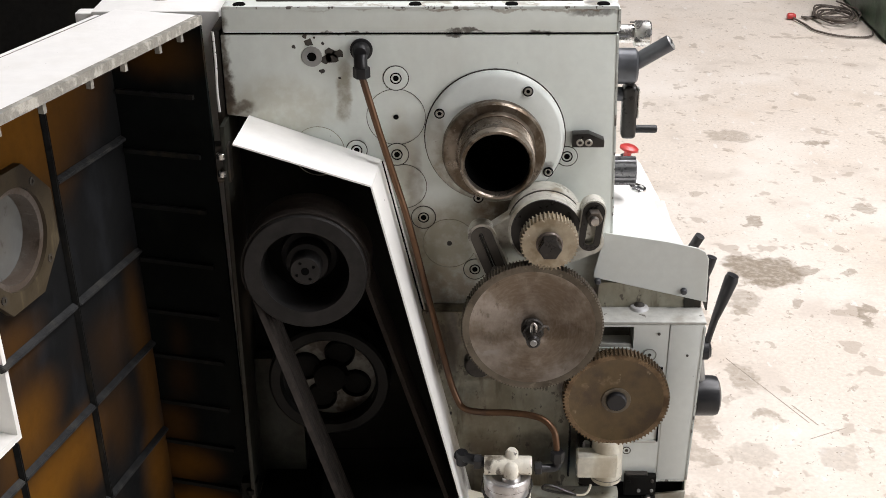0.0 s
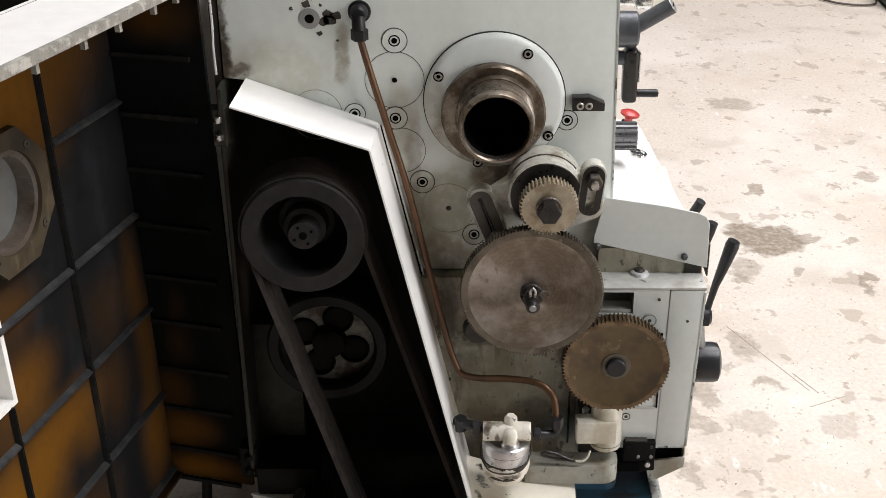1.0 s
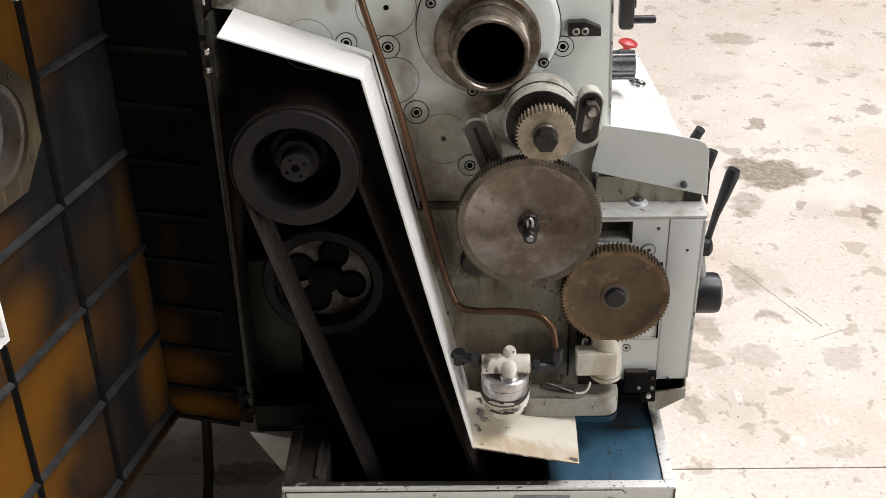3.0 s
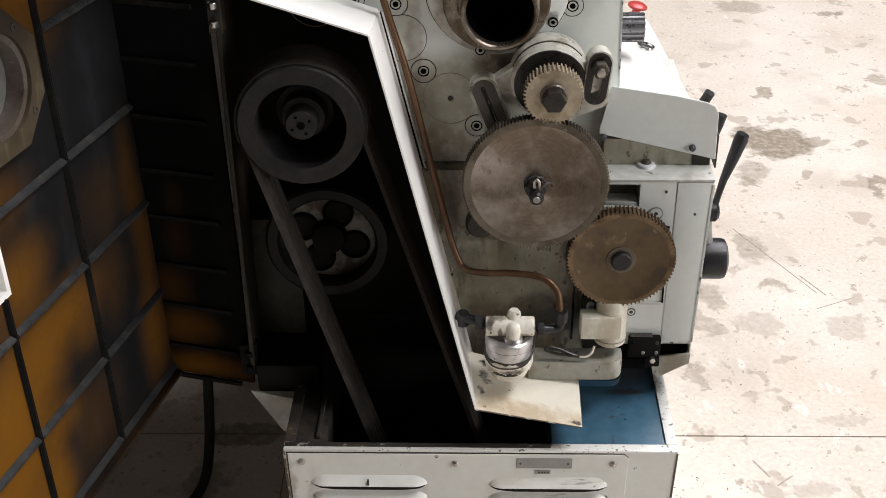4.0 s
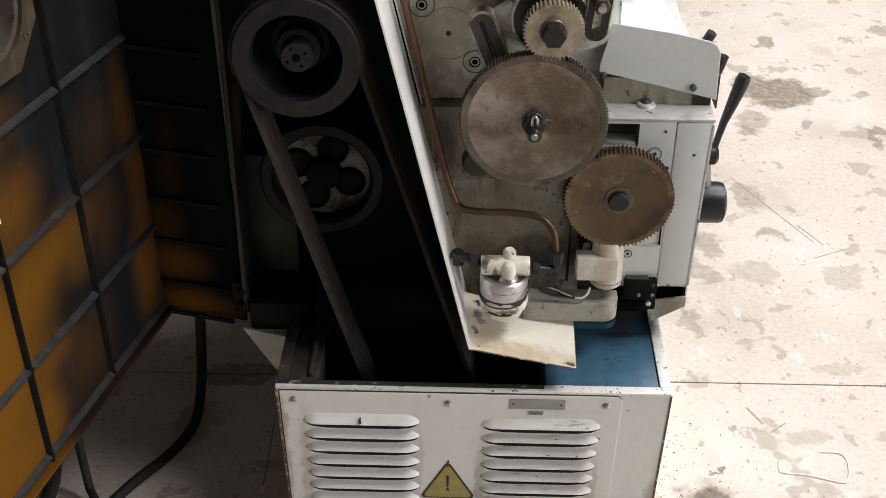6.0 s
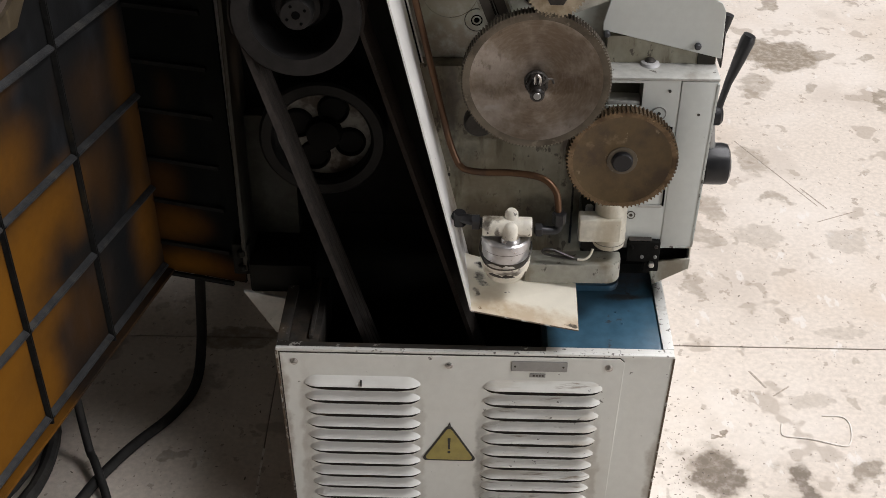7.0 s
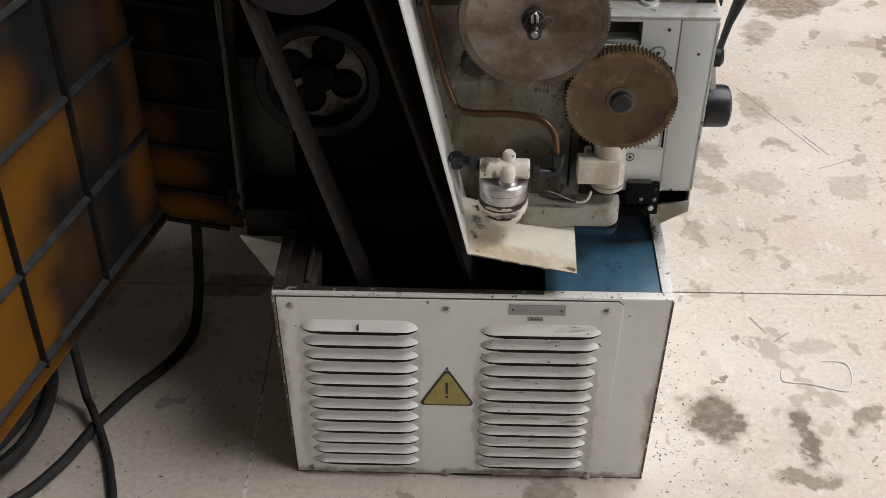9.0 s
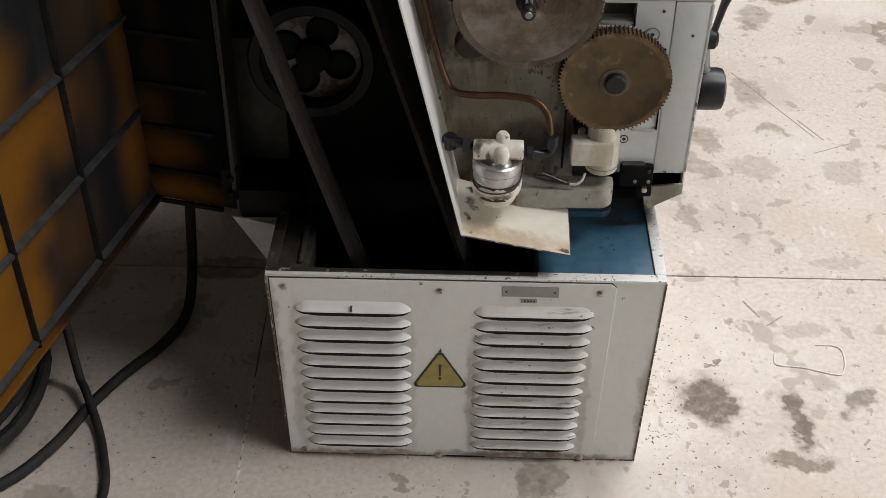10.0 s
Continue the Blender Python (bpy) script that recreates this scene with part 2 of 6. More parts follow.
spindle_steel = surface("spindle_steel", (0.25, 0.215, 0.175), 0.31, 0.75, layers=[
    ((0.09, 0.062, 0.036), (26, 26, 26), 0.42, 0.62, 0.85, 0.5), ((0.34, 0.31, 0.27), (70, 200, 70), 0.62, 0.72, 0.6, 0.35), (GRIME, (60, 60, 60), 0.60, 0.68, 0.7, 0.5)], bump=0.15)
bright_gear = surface("worn_bronze_steel", (0.40, 0.345, 0.255), 0.36, 0.5, layers=[((0.24, 0.185, 0.11), (35, 35, 35), 0.48, 0.68, 0.75, 0.5), ((0.70, 0.66, 0.55), (60, 60, 60), 0.64, 0.70, 0.7, 0.5)], bump=0.1)
iron = surface("dark_cast_iron", (0.055, 0.050, 0.044), 0.5, 0.3, layers=[((0.12, 0.09, 0.06), (20, 20, 20), 0.5, 0.72, 0.6, 0.6)], grain=0.3, bump=0.2, spec=0.3)
pulley_iron = surface("pulley_iron", (0.026, 0.0245, 0.0235), 0.55, 0.3, layers=[((0.015, 0.0145, 0.014), (12, 12, 12), 0.45, 0.7, 0.7, 0.6)], grain=0.2, bump=0.1, spec=0.2)
chrome = surface("chrome", (0.75, 0.75, 0.75), 0.16, 1.0, grain=0.03, bump=0.02)
alu = surface("dull_aluminium", (0.60, 0.59, 0.56), 0.26, 0.9, layers=[((0.3, 0.27, 0.22), (30, 30, 30), 0.55, 0.75, 0.6, 0.5)], bump=0.05)
filter_alu = surface("worn_filter_aluminium", (0.56, 0.55, 0.55), 0.34, 0.85, layers=[((0.33, 0.31, 0.28), (30, 30, 30), 0.46, 0.70, 0.7, 0.5), (GRIME, (70, 70, 50), 0.64, 0.69, 0.7, 0.5)], bump=0.06)
satin = surface("satin_metal", (0.55, 0.55, 0.55), 0.5, 0.35, grain=0.05)
oil_black = surface("black_oily_iron", (0.018, 0.016, 0.014), 0.32, 0.1, layers=[((0.06, 0.048, 0.034), (40, 40, 40), 0.55, 0.72, 0.6, 0.4)], grain=0.3, bump=0.15, spec=0.4)
copper = surface("oily_copper_tube", (0.112, 0.058, 0.028), 0.38, 0.6, layers=[((0.075, 0.042, 0.026), (30, 30, 9), 0.45, 0.68, 0.75, 0.5)], bump=0.06)
# primer that shows through the sooty black, mostly fainter upwards and towards the hinge, which also carries shade: on
# the cover's face (along it, height, half sizes, amount) and on its hinge side (out of the face, height, half sizes,
# amount)
BARE = [(0.30, 1.17, 0.11, 0.10, 0.80), (0.14, 1.20, 0.06, 0.07, 0.36), (0.39, 0.90, 0.06, 0.035, 0.35), (0.058, 0.775, 0.024, 0.075, 0.34), (0.138, 0.772, 0.05, 0.05, 0.15),
        (0.040, 0.652, 0.026, 0.070, 0.38), (0.150, 0.638, 0.035, 0.06, 0.20), (0.046, 0.480, 0.036, 0.080, 0.70), (0.380, 0.778, 0.065, 0.050, 0.66), (0.274, 0.664, 0.070, 0.042, 0.74),
        (0.238, 0.603, 0.030, 0.030, 0.42), (0.363, 0.633, 0.060, 0.070, 0.85), (0.340, 0.510, 0.045, 0.030, 0.60), (0.378, 0.430, 0.032, 0.060, 0.80), (0.451, 0.600, 0.070, 0.090, 1.0), (0.468, 0.515, 0.08, 0.060, 0.97),
        (0.52, 0.45, 0.09, 0.10, 1.0), (0.255, 0.465, 0.07, 0.055, 0.20), (0.68, 0.55, 0.12, 0.20, 0.9), (0.66, 0.95, 0.12, 0.25, 0.7), (0.10, 0.350, 0.14, 0.016, 0.25), (0.50, 0.350, 0.14, 0.016, 0.35), (0.46, 0.39, 0.10, 0.05, 0.95)]
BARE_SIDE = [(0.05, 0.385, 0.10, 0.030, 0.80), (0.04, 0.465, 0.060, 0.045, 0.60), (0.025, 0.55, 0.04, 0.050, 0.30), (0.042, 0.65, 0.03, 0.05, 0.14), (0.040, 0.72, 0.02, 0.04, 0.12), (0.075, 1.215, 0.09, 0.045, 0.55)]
PRIMER = (0.138, 0.058, 0.007)
orange = surface("sooted_orange_primer", (0.0095, 0.0098, 0.0100), 0.58, layers=[
    ((0.022, 0.0125, 0.007), (4.5, 4.5, 3.0), 0.48, 0.68, 0.5, 0.5, 2.5), ((0.017, 0.018, 0.020), (14, 14, 6), 0.50, 0.70, 0.6, 0.45, 3.0)],
    patches=[(PRIMER, (-0.535 - 0.24 * u, 0.242 - 0.97 * u, z), (0.48 * r + 0.03, r * 1.15, h * 1.15), a) for u, z, r, h, a in BARE],
    warp=0.022, warp_scale=6, bump=0.12, bump_scale=70, spec=0.025, broken=0.88, edge=0.10, reach=1.65)
# darker copy of the sooty paint: the hinge side's shade is in its colour
side_shade_soot = surface("greenish_shaded_soot", (0.0048, 0.0058, 0.0056), 0.5, layers=[((0.010, 0.011, 0.010), (14, 14, 6), 0.50, 0.70, 0.6, 0.45, 3.0)],
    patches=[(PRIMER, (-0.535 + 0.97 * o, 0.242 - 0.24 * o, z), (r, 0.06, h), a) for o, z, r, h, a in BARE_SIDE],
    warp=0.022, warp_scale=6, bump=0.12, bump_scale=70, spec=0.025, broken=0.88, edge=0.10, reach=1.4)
# level ribs coloured lighter as lit, upright and side ribs a darker copy
rib_mat = surface("lit_sooty_rib", (0.027, 0.0275, 0.028), 0.46, layers=[((0.060, 0.057, 0.050), (26, 26, 14), 0.50, 0.70, 0.6, 0.45)], grain=0.25, bump=0.3, spec=0.10)
dark_rib_mat = surface("shaded_sooty_rib", (0.011, 0.0112, 0.0108), 0.5, layers=[((0.035, 0.028, 0.018), (26, 26, 9), 0.56, 0.70, 0.6, 0.5)], grain=0.25, bump=0.3, spec=0.06)
web_mat = surface("grimy_web_paint", (0.18, 0.177, 0.157), 0.5, layers=[(GRIME, (24, 24, 24), 0.45, 0.62, 0.9, 0.5)], spec=0.2)
gear_rim = surface("oily_gear_rim", (0.125, 0.105, 0.078), 0.45, 0.5, layers=[((0.05, 0.04, 0.028), (18, 18, 18), 0.42, 0.65, 0.8, 0.4), ((0.24, 0.21, 0.16), (60, 60, 60), 0.60, 0.70, 0.6, 0.35)], bump=0.12)
banjo_mat = surface("oily_casting_paint", (0.50, 0.49, 0.43), 0.32, layers=[((0.20, 0.16, 0.10), (16, 16, 16), 0.50, 0.66, 0.8, 0.3), ((0.06, 0.048, 0.034), (26, 26, 26), 0.58, 0.68, 0.85, 0.3)], bump=0.1)
grey_dirty = surface("dirty_light_grey", (0.42, 0.42, 0.39), 0.5, layers=[((0.22, 0.20, 0.16), (14, 14, 14), 0.5, 0.7, 0.6, 0.5), (GRIME, (60, 60, 60), 0.66, 0.70, 0.8, 0.5)])
grimy_grey = surface("grimy_grey_paint", (0.17, 0.165, 0.14), 0.5, layers=[((0.08, 0.07, 0.05), (14, 14, 14), 0.45, 0.66, 0.7, 0.5), (GRIME, (60, 60, 60), 0.62, 0.68, 0.8, 0.5)])
port_mat = surface("brown_stained_enamel", (0.048, 0.036, 0.020), 0.5, layers=[((0.018, 0.013, 0.008), (14, 14, 3), 0.42, 0.66, 0.85, 0.5), ((0.12, 0.095, 0.055), (30, 30, 8), 0.58, 0.70, 0.6, 0.5)], bump=0.1)
disc_grey = surface("tarnished_grey_disc", (0.115, 0.118, 0.112), 0.55, layers=[((0.11, 0.105, 0.09), (12, 12, 7), 0.42, 0.65, 0.8, 0.5), (GRIME, (40, 40, 30), 0.58, 0.66, 0.7, 0.5)])
bare_edge = surface("bare_blackened_edge", (0.045, 0.040, 0.034), 0.5, 0.2, layers=[((0.45, 0.44, 0.40), (60, 60, 60), 0.64, 0.68, 0.8, 0.5), ((0.12, 0.085, 0.05), (20, 20, 20), 0.5, 0.7, 0.6, 0.6)], grain=0.2)
worn_edge = surface("worn_brown_edge", (0.10, 0.07, 0.042), 0.6, layers=[((0.45, 0.44, 0.40), (50, 50, 50), 0.54, 0.60, 0.9, 0.5)], grain=0.2)
gasket = surface("ragged_grey_putty", (0.22, 0.21, 0.18), 0.75, layers=[((0.42, 0.40, 0.35), (40, 40, 40), 0.48, 0.62, 0.8, 0.7)], bump=0.6, bump_scale=160)
blue = surface("blue_enamel", (0.045, 0.115, 0.175), 0.35, layers=[
    ((0.07, 0.12, 0.15), (12, 12, 12), 0.5, 0.75, 0.5, 0.5), (GRIME, (30, 30, 30), 0.62, 0.70, 0.8, 0.5)],
    patches=[(GRIME, (0.24, 0.21, 0.38), (0.05, 0.04, 0.05), 0.85), (GRIME, (0.243, 0.158, 0.387), (0.042, 0.010, 0.05), 0.85)], warp=0.02, warp_scale=25, bump=0.06)
knob_grey = surface("worn_grey_knob", (0.17, 0.17, 0.175), 0.30, 0.6, layers=[((0.09, 0.088, 0.085), (40, 40, 40), 0.45, 0.65, 0.7, 0.4)])
lever_grey = surface("dark_grey_lever_metal", (0.075, 0.078, 0.085), 0.35, 0.5, grain=0.1)
red = surface("red_plastic", (0.36, 0.030, 0.026), 0.35, grain=0.08)
yellow = surface("faded_yellow_sticker", (0.32, 0.265, 0.075), 0.45, layers=[((0.3, 0.24, 0.07), (20, 20, 20), 0.5, 0.75, 0.6, 0.5)])
sticker_black = surface("black_print", (0.025, 0.024, 0.02), 0.5, grain=0.2)
plate_grey = surface("grey_metal_label", (0.28, 0.28, 0.27), 0.4, 0.4, layers=[((0.15, 0.14, 0.12), (30, 30, 30), 0.5, 0.75, 0.5, 0.5)])
green = surface("green_machine_enamel", (0.03, 0.075, 0.035), 0.4, layers=[((0.02, 0.03, 0.02), (6, 6, 6), 0.5, 0.7, 0.7, 0.6)])
# walls and ceiling are unseen; their dark colour holds bounce light down
hall_paint = surface("dark_hall_shell", (0.065, 0.062, 0.060), 0.85, layers=[((0.045, 0.042, 0.040), (0.8, 0.8, 0.5), 0.45, 0.7, 0.6, 0.9)])
wall_dark = surface("dark_unseen_wall", (0.05, 0.05, 0.048), 0.8, layers=[((0.025, 0.025, 0.025), (0.8, 0.8, 0.5), 0.45, 0.7, 0.6, 0.9)])

OIL_MARK = surface("dark_floor_mark", (0.36, 0.31, 0.255), 0.7, grain=0.3, grain_scale=200)

# concrete with oil stains: x, y and half sizes of the larger ones
OIL = (0.195, 0.155, 0.108)
DEEP = (0.105, 0.080, 0.058)
NEAR_STAINS = [
    (0.445, 0.161, 0.047, 0.058, 0.97), (0.593, 0.108, 0.026, 0.066, 0.95), (0.588, 0.004, 0.063, 0.017, 0.80), (0.717, 0.171, 0.026, 0.033, 0.75),
    (0.465, 0.254, 0.012, 0.008, 0.90), (0.455, -0.050, 0.013, 0.013, 0.66), (0.142, -0.057, 0.038, 0.042, 0.60), (0.651, 0.369, 0.045, 0.030, 0.35),
    (-0.543, 0.358, 0.055, 0.060, 0.60), (-0.474, 0.512, 0.090, 0.035, 0.80), (-0.558, 0.163, 0.022, 0.020, 0.60), (-0.110, -0.059, 0.020, 0.016, 0.66),
]
FAR_STAINS = [
    (0.874, 1.903, 0.124, 0.099, 0.92), (0.990, 1.903, 0.037, 0.045, 0.60), (0.768, 1.685, 0.051, 0.076, 0.55), (0.696, 1.279, 0.054, 0.068, 0.55),
    (0.719, 1.104, 0.047, 0.023, 0.60), (0.558, 1.052, 0.038, 0.050, 0.55), (0.532, 0.931, 0.026, 0.058, 0.50), (0.489, 0.742, 0.032, 0.036, 0.50),
    (0.654, 0.932, 0.052, 0.042, 0.35), (1.099, 1.619, 0.022, 0.087, 0.75), (0.914, 2.251, 0.039, 0.044, 0.70), (1.271, 2.952, 0.041, 0.034, 0.70),
    (1.123, 1.889, 0.028, 0.026, 0.60), (0.847, 0.922, 0.049, 0.041, 0.35), (1.301, 2.364, 0.044, 0.042, 0.60), (0.967, 3.035, 0.083, 0.072, 0.50),
    (0.927, 1.686, 0.022, 0.035, 0.60), (0.631, 1.567, 0.044, 0.033, 0.45), (0.770, 0.576, 0.047, 0.026, 0.30),
]
concrete = surface("worn_concrete", (0.575, 0.510, 0.440), 0.50, layers=[
    ((0.50, 0.405, 0.315), (2.6, 2.2, 2.6), 0.50, 0.74, 0.5, 0.6, 4.0), ((0.67, 0.62, 0.56), (1.6, 1.6, 1.6), 0.45, 0.7, 0.7, 0.6), ((0.46, 0.40, 0.34), (4.5, 4.5, 4.5), 0.54, 0.70, 0.55, 0.6, 3.0),
    ((0.33, 0.275, 0.22), (7, 7, 7), 0.625, 0.660, 0.6, 0.5, 3.0), ((0.31, 0.26, 0.205), (15, 12, 15), 0.635, 0.680, 0.6, 0.5, 3.5),
    ((0.28, 0.23, 0.18), (34, 27, 34), 0.655, 0.690, 0.6, 0.5, 3.0), ((0.66, 0.63, 0.59), (30, 12, 30), 0.64, 0.68, 0.6, 0.6),
    ((0.20, 0.16, 0.13), (80, 60, 80), 0.675, 0.705, 0.7, 0.6, 3.0), ((0.09, 0.075, 0.06), (150, 110, 150), 0.70, 0.72, 0.85, 0.6)],
    patches=[(DEEP if m > 0.94 else OIL, (x, y, 0), (a, b, 0.3), m) for x, y, a, b, m in NEAR_STAINS + FAR_STAINS + [(x, y, 1.3 * a, 1.3 * b, 0.4) for x, y, a, b, m in NEAR_STAINS[:4]]],
    warp=0.075, warp_scale=13, grain=0.10, grain_scale=90, bump=0.06, bump_scale=60, edge=0.80, reach=1.15, broken=0.60)


# ---------------------------------------------------------------- building blocks
def part(name, bm, mats, parent=None, label="", angle=35):
    """Links a bmesh as one mesh object under a thing or part."""
    bmesh.ops.recalc_face_normals(bm, faces=bm.faces)
    me = bpy.data.meshes.new(name)
    for f in bm.faces:
        f.smooth = True
    bm.to_mesh(me)
    bm.free()
    me.set_sharp_from_angle(angle=radians(angle))
    for m in mats if isinstance(mats, (list, tuple)) else [mats]:
        me.materials.append(m)
    ob = new(name, me)
    while parent and parent.parent and parent.parent.parent:
        parent = parent.parent
    if parent:
        ob.parent = parent
    if label:
        ob["label"] = label
    return ob


def hexa(bm, corners, mat=0):
    """A solid from eight corners: four below, four above, both the same way round."""
    v = [bm.verts.new(c) for c in corners]
    faces = []
    for q in ((3, 2, 1, 0), (4, 5, 6, 7), (0, 1, 5, 4), (1, 2, 6, 5), (2, 3, 7, 6), (3, 0, 4, 7)):
        f = bm.faces.new([v[i] for i in q])
        f.material_index = mat
        faces.append(f)
    return v, faces


def box(x0, x1, y0, y1, z0, z1, bevel=0.0, bm=None, seg=2, mat=0):
    own = bm is None
    b = bmesh.new()
    hexa(b, [(x0, y0, z0), (x1, y0, z0), (x1, y1, z0), (x0, y1, z0), (x0, y0, z1), (x1, y0, z1), (x1, y1, z1), (x0, y1, z1)], mat)
    if bevel:
        bmesh.ops.recalc_face_normals(b, faces=b.faces)
        bmesh.ops.bevel(b, geom=b.edges[:], offset=bevel, segments=seg, profile=0.6, affect="EDGES", clamp_overlap=True)
    return b if own else join(bm, b)


def join(bm, other):
    me = bpy.data.meshes.new("scratch")
    other.to_mesh(me)
    other.free()
    bm.from_mesh(me)
    bpy.data.meshes.remove(me)
    return bm


def prism(pts, y0, y1, bevel=0.0, seg=2):
    """A plate: a polygon of (x, z) from y0 to y1."""
    b = bmesh.new()
    fr = [b.verts.new((x, y0, z)) for x, z in pts]
    bk = [b.verts.new((x, y1, z)) for x, z in pts]
    b.faces.new(fr)
    b.faces.new(bk[::-1])
    for i in range(len(pts)):
        j = (i + 1) % len(pts)
        b.faces.new((fr[i], bk[i], bk[j], fr[j]))
    if bevel:
        bmesh.ops.recalc_face_normals(b, faces=b.faces)
        bmesh.ops.bevel(b, geom=b.edges[:], offset=bevel, segments=seg, profile=0.6, affect="EDGES", clamp_overlap=True)
    return b


def facing(x, y, z):
    """A frame whose z axis looks out of the lathe's end, towards -y."""
    return Matrix.Translation((x, y, z)) @ Matrix.Rotation(radians(90), 4, "X")


def sideways(x, y, z):
    """A frame whose z axis looks to +x."""
    return Matrix.Translation((x, y, z)) @ Matrix.Rotation(radians(90), 4, "Y")


def turned(profile, m, seg=40, bm=None):
    """Turns (radius, height) pairs round the z axis of m; ends on radius 0 close the body."""
    b = bmesh.new() if bm is None else bm
    rings = []
    for r, h in profile:
        if r < 1e-6:
            rings.append([b.verts.new(m @ Vector((0, 0, h)))])
        else:
            rings.append([b.verts.new(m @ Vector((r * math.cos(2 * math.pi * i / seg), r * math.sin(2 * math.pi * i / seg), h))) for i in range(seg)])
    for a, c in zip(rings, rings[1:]):
        for i in range(seg):
            j = (i + 1) % seg
            q = [a[i % len(a)], a[j % len(a)], c[j % len(c)], c[i % len(c)]]
            q = list(dict.fromkeys(q))
            if len(q) > 2:
                b.faces.new(q)
    return b


def smooth_line(pts, steps=6):
    pts = [Vector(p) for p in pts]
    out = []
    for i in range(len(pts) - 1):
        p0, p1, p2, p3 = pts[max(0, i - 1)], pts[i], pts[i + 1], pts[min(len(pts) - 1, i + 2)]
        for k in range(steps):
            t = k / steps
            out.append(0.5 * (2 * p1 + (p2 - p0) * t + (2 * p0 - 5 * p1 + 4 * p2 - p3) * t * t + (3 * p1 - p0 - 3 * p2 + p3) * t ** 3))
    return out + [pts[-1]]


def tube(pts, r, seg=12, steps=6, bm=None):
    b = bmesh.new() if bm is None else bm
    line = smooth_line(pts, steps) if steps else [Vector(p) for p in pts]
    up, rings = Vector((0.31, 0.17, 0.93)), []
    for i, p in enumerate(line):
        d = (line[min(i + 1, len(line) - 1)] - line[max(i - 1, 0)]).normalized()
        s = d.cross(up).normalized()
        up = s.cross(d).normalized()
        rings.append([b.verts.new(p + r * (math.cos(2 * math.pi * k / seg) * s + math.sin(2 * math.pi * k / seg) * up)) for k in range(seg)])
    for a, c in zip(rings, rings[1:]):
        for k in range(seg):
            b.faces.new((a[k], a[(k + 1) % seg], c[(k + 1) % seg], c[k]))
    b.faces.new(rings[0][::-1])
    b.faces.new(rings[-1])
    return b


def toothed(count, radius, module, thick, m, inner, rim_step=0.0, rim=0.004):
    """A spur gear with real teeth round the z axis of m; its front face is at height 0. rim_step: how far the web lies behind the rim."""
    b = bmesh.new()
    loops = []
    root = radius - 1.8 * module
    for h in (0.0, -thick):
        ring = []
        for i in range(count):
            for f, r in ((-0.25, root), (-0.13, radius), (0.13, radius), (0.25, root)):
                a = 2 * math.pi * (i + f) / count
                ring.append(b.verts.new(m @ Vector((r * math.cos(a), r * math.sin(a), h))))
        loops.append(ring)
    k = len(loops[0])
    for i in range(k):
        j = (i + 1) % k
        b.faces.new((loops[0][i], loops[0][j], loops[1][j], loops[1][i]))
    prev = loops[0]
    for w, (r, h) in enumerate(((root - rim, 0.0), (root - rim - 0.002, -rim_step), (inner, -rim_step))):
        ring = [b.verts.new(m @ Vector((r * math.cos(2 * math.pi * i / k), r * math.sin(2 * math.pi * i / k), h))) for i in range(k)]
        for i in range(k):
            j = (i + 1) % k
            b.faces.new((prev[i], prev[j], ring[j], ring[i])).material_index = min(w, 1)
        prev = ring
    b.faces.new(prev).material_index = 1
    b.faces.new(loops[1][::-1])
    return b


def screw_mesh(r, h, m, sunk=True):
    """A socket head: a rim, a dark-deep socket."""
    return turned([(0, h - 0.45 * r), (0.5 * r, h - 0.45 * r), (0.5 * r, h), (0.85 * r, h), (r, h - 0.15 * r), (r, -0.002), (0, -0.002)], m, 18)


def hexagon(r, h0, h1, m, chamfer=0.0012):
    return turned([(0, h0), (r, h0), (r, h1 - chamfer), (r - chamfer, h1), (0, h1)], m, 6)


joint_dirt = surface("joint_dirt", (0.20, 0.175, 0.145), 0.9, layers=[((0.30, 0.27, 0.23), (9, 9, 9), 0.5, 0.62, 0.8, 0.9)], grain=0.3)

# ---------------------------------------------------------------- hall
floor = tagged(new("floor"), "worn pale concrete floor with oil stains and joints", "floor", kind="structure")


def joint_x(y):
    return -0.392 - 0.0244 * (y - 0.52)


def joint_y(x):
    return 0.5215 + 0.005 * (x - 0.4)


for x0, x1 in ((-7.0, None), (None, 8.6)):
    for y0, y1 in ((-7.0, None), (None, 9.6)):
        pts = []
        for ends in ((x0, y0), (x1, y0), (x1, y1), (x0, y1)):
            gx, gy = (0.0014 if x0 is None else -0.0014), (0.002 if y0 is None else -0.002)
            y = ends[1] if ends[1] is not None else joint_y(ends[0] if ends[0] is not None else -0.392) + gy
            x = ends[0] if ends[0] is not None else joint_x(y) + gx
            pts.append((x, y))
        q = bmesh.new()
        hexa(q, [(x, y, z) for z in (-0.12, 0.0) for x, y in pts])
        part("slab", q, concrete, floor)
part("joint_bed", box(-7.4, 9.0, -7.4, 10.0, -0.2, -0.003), joint_dirt, floor, "dark dirt in the slab joints")


def hall_box(name, label, *a, mat=hall_paint):
    return tagged(part(name, box(*a), mat), label, name.split("_")[0], kind="structure")


hall_box("wall_north", "unseen plain hall wall, dark to cut bounce light", -7.2, 8.2, 9.0, 9.25, -0.2, 6.0)
hall_box("wall_south", "unseen plain hall wall, dark to cut bounce light", -7.2, 8.2, -7.2, -6.95, -0.2, 6.0)
hall_box("wall_west", "unseen hall wall, darkest to cut bounce light", -7.2, -6.95, -6.95, 9.0, -0.2, 6.0, mat=wall_dark)
b = box(8.0, 8.25, -6.95, 9.0, -0.2, 1.2)
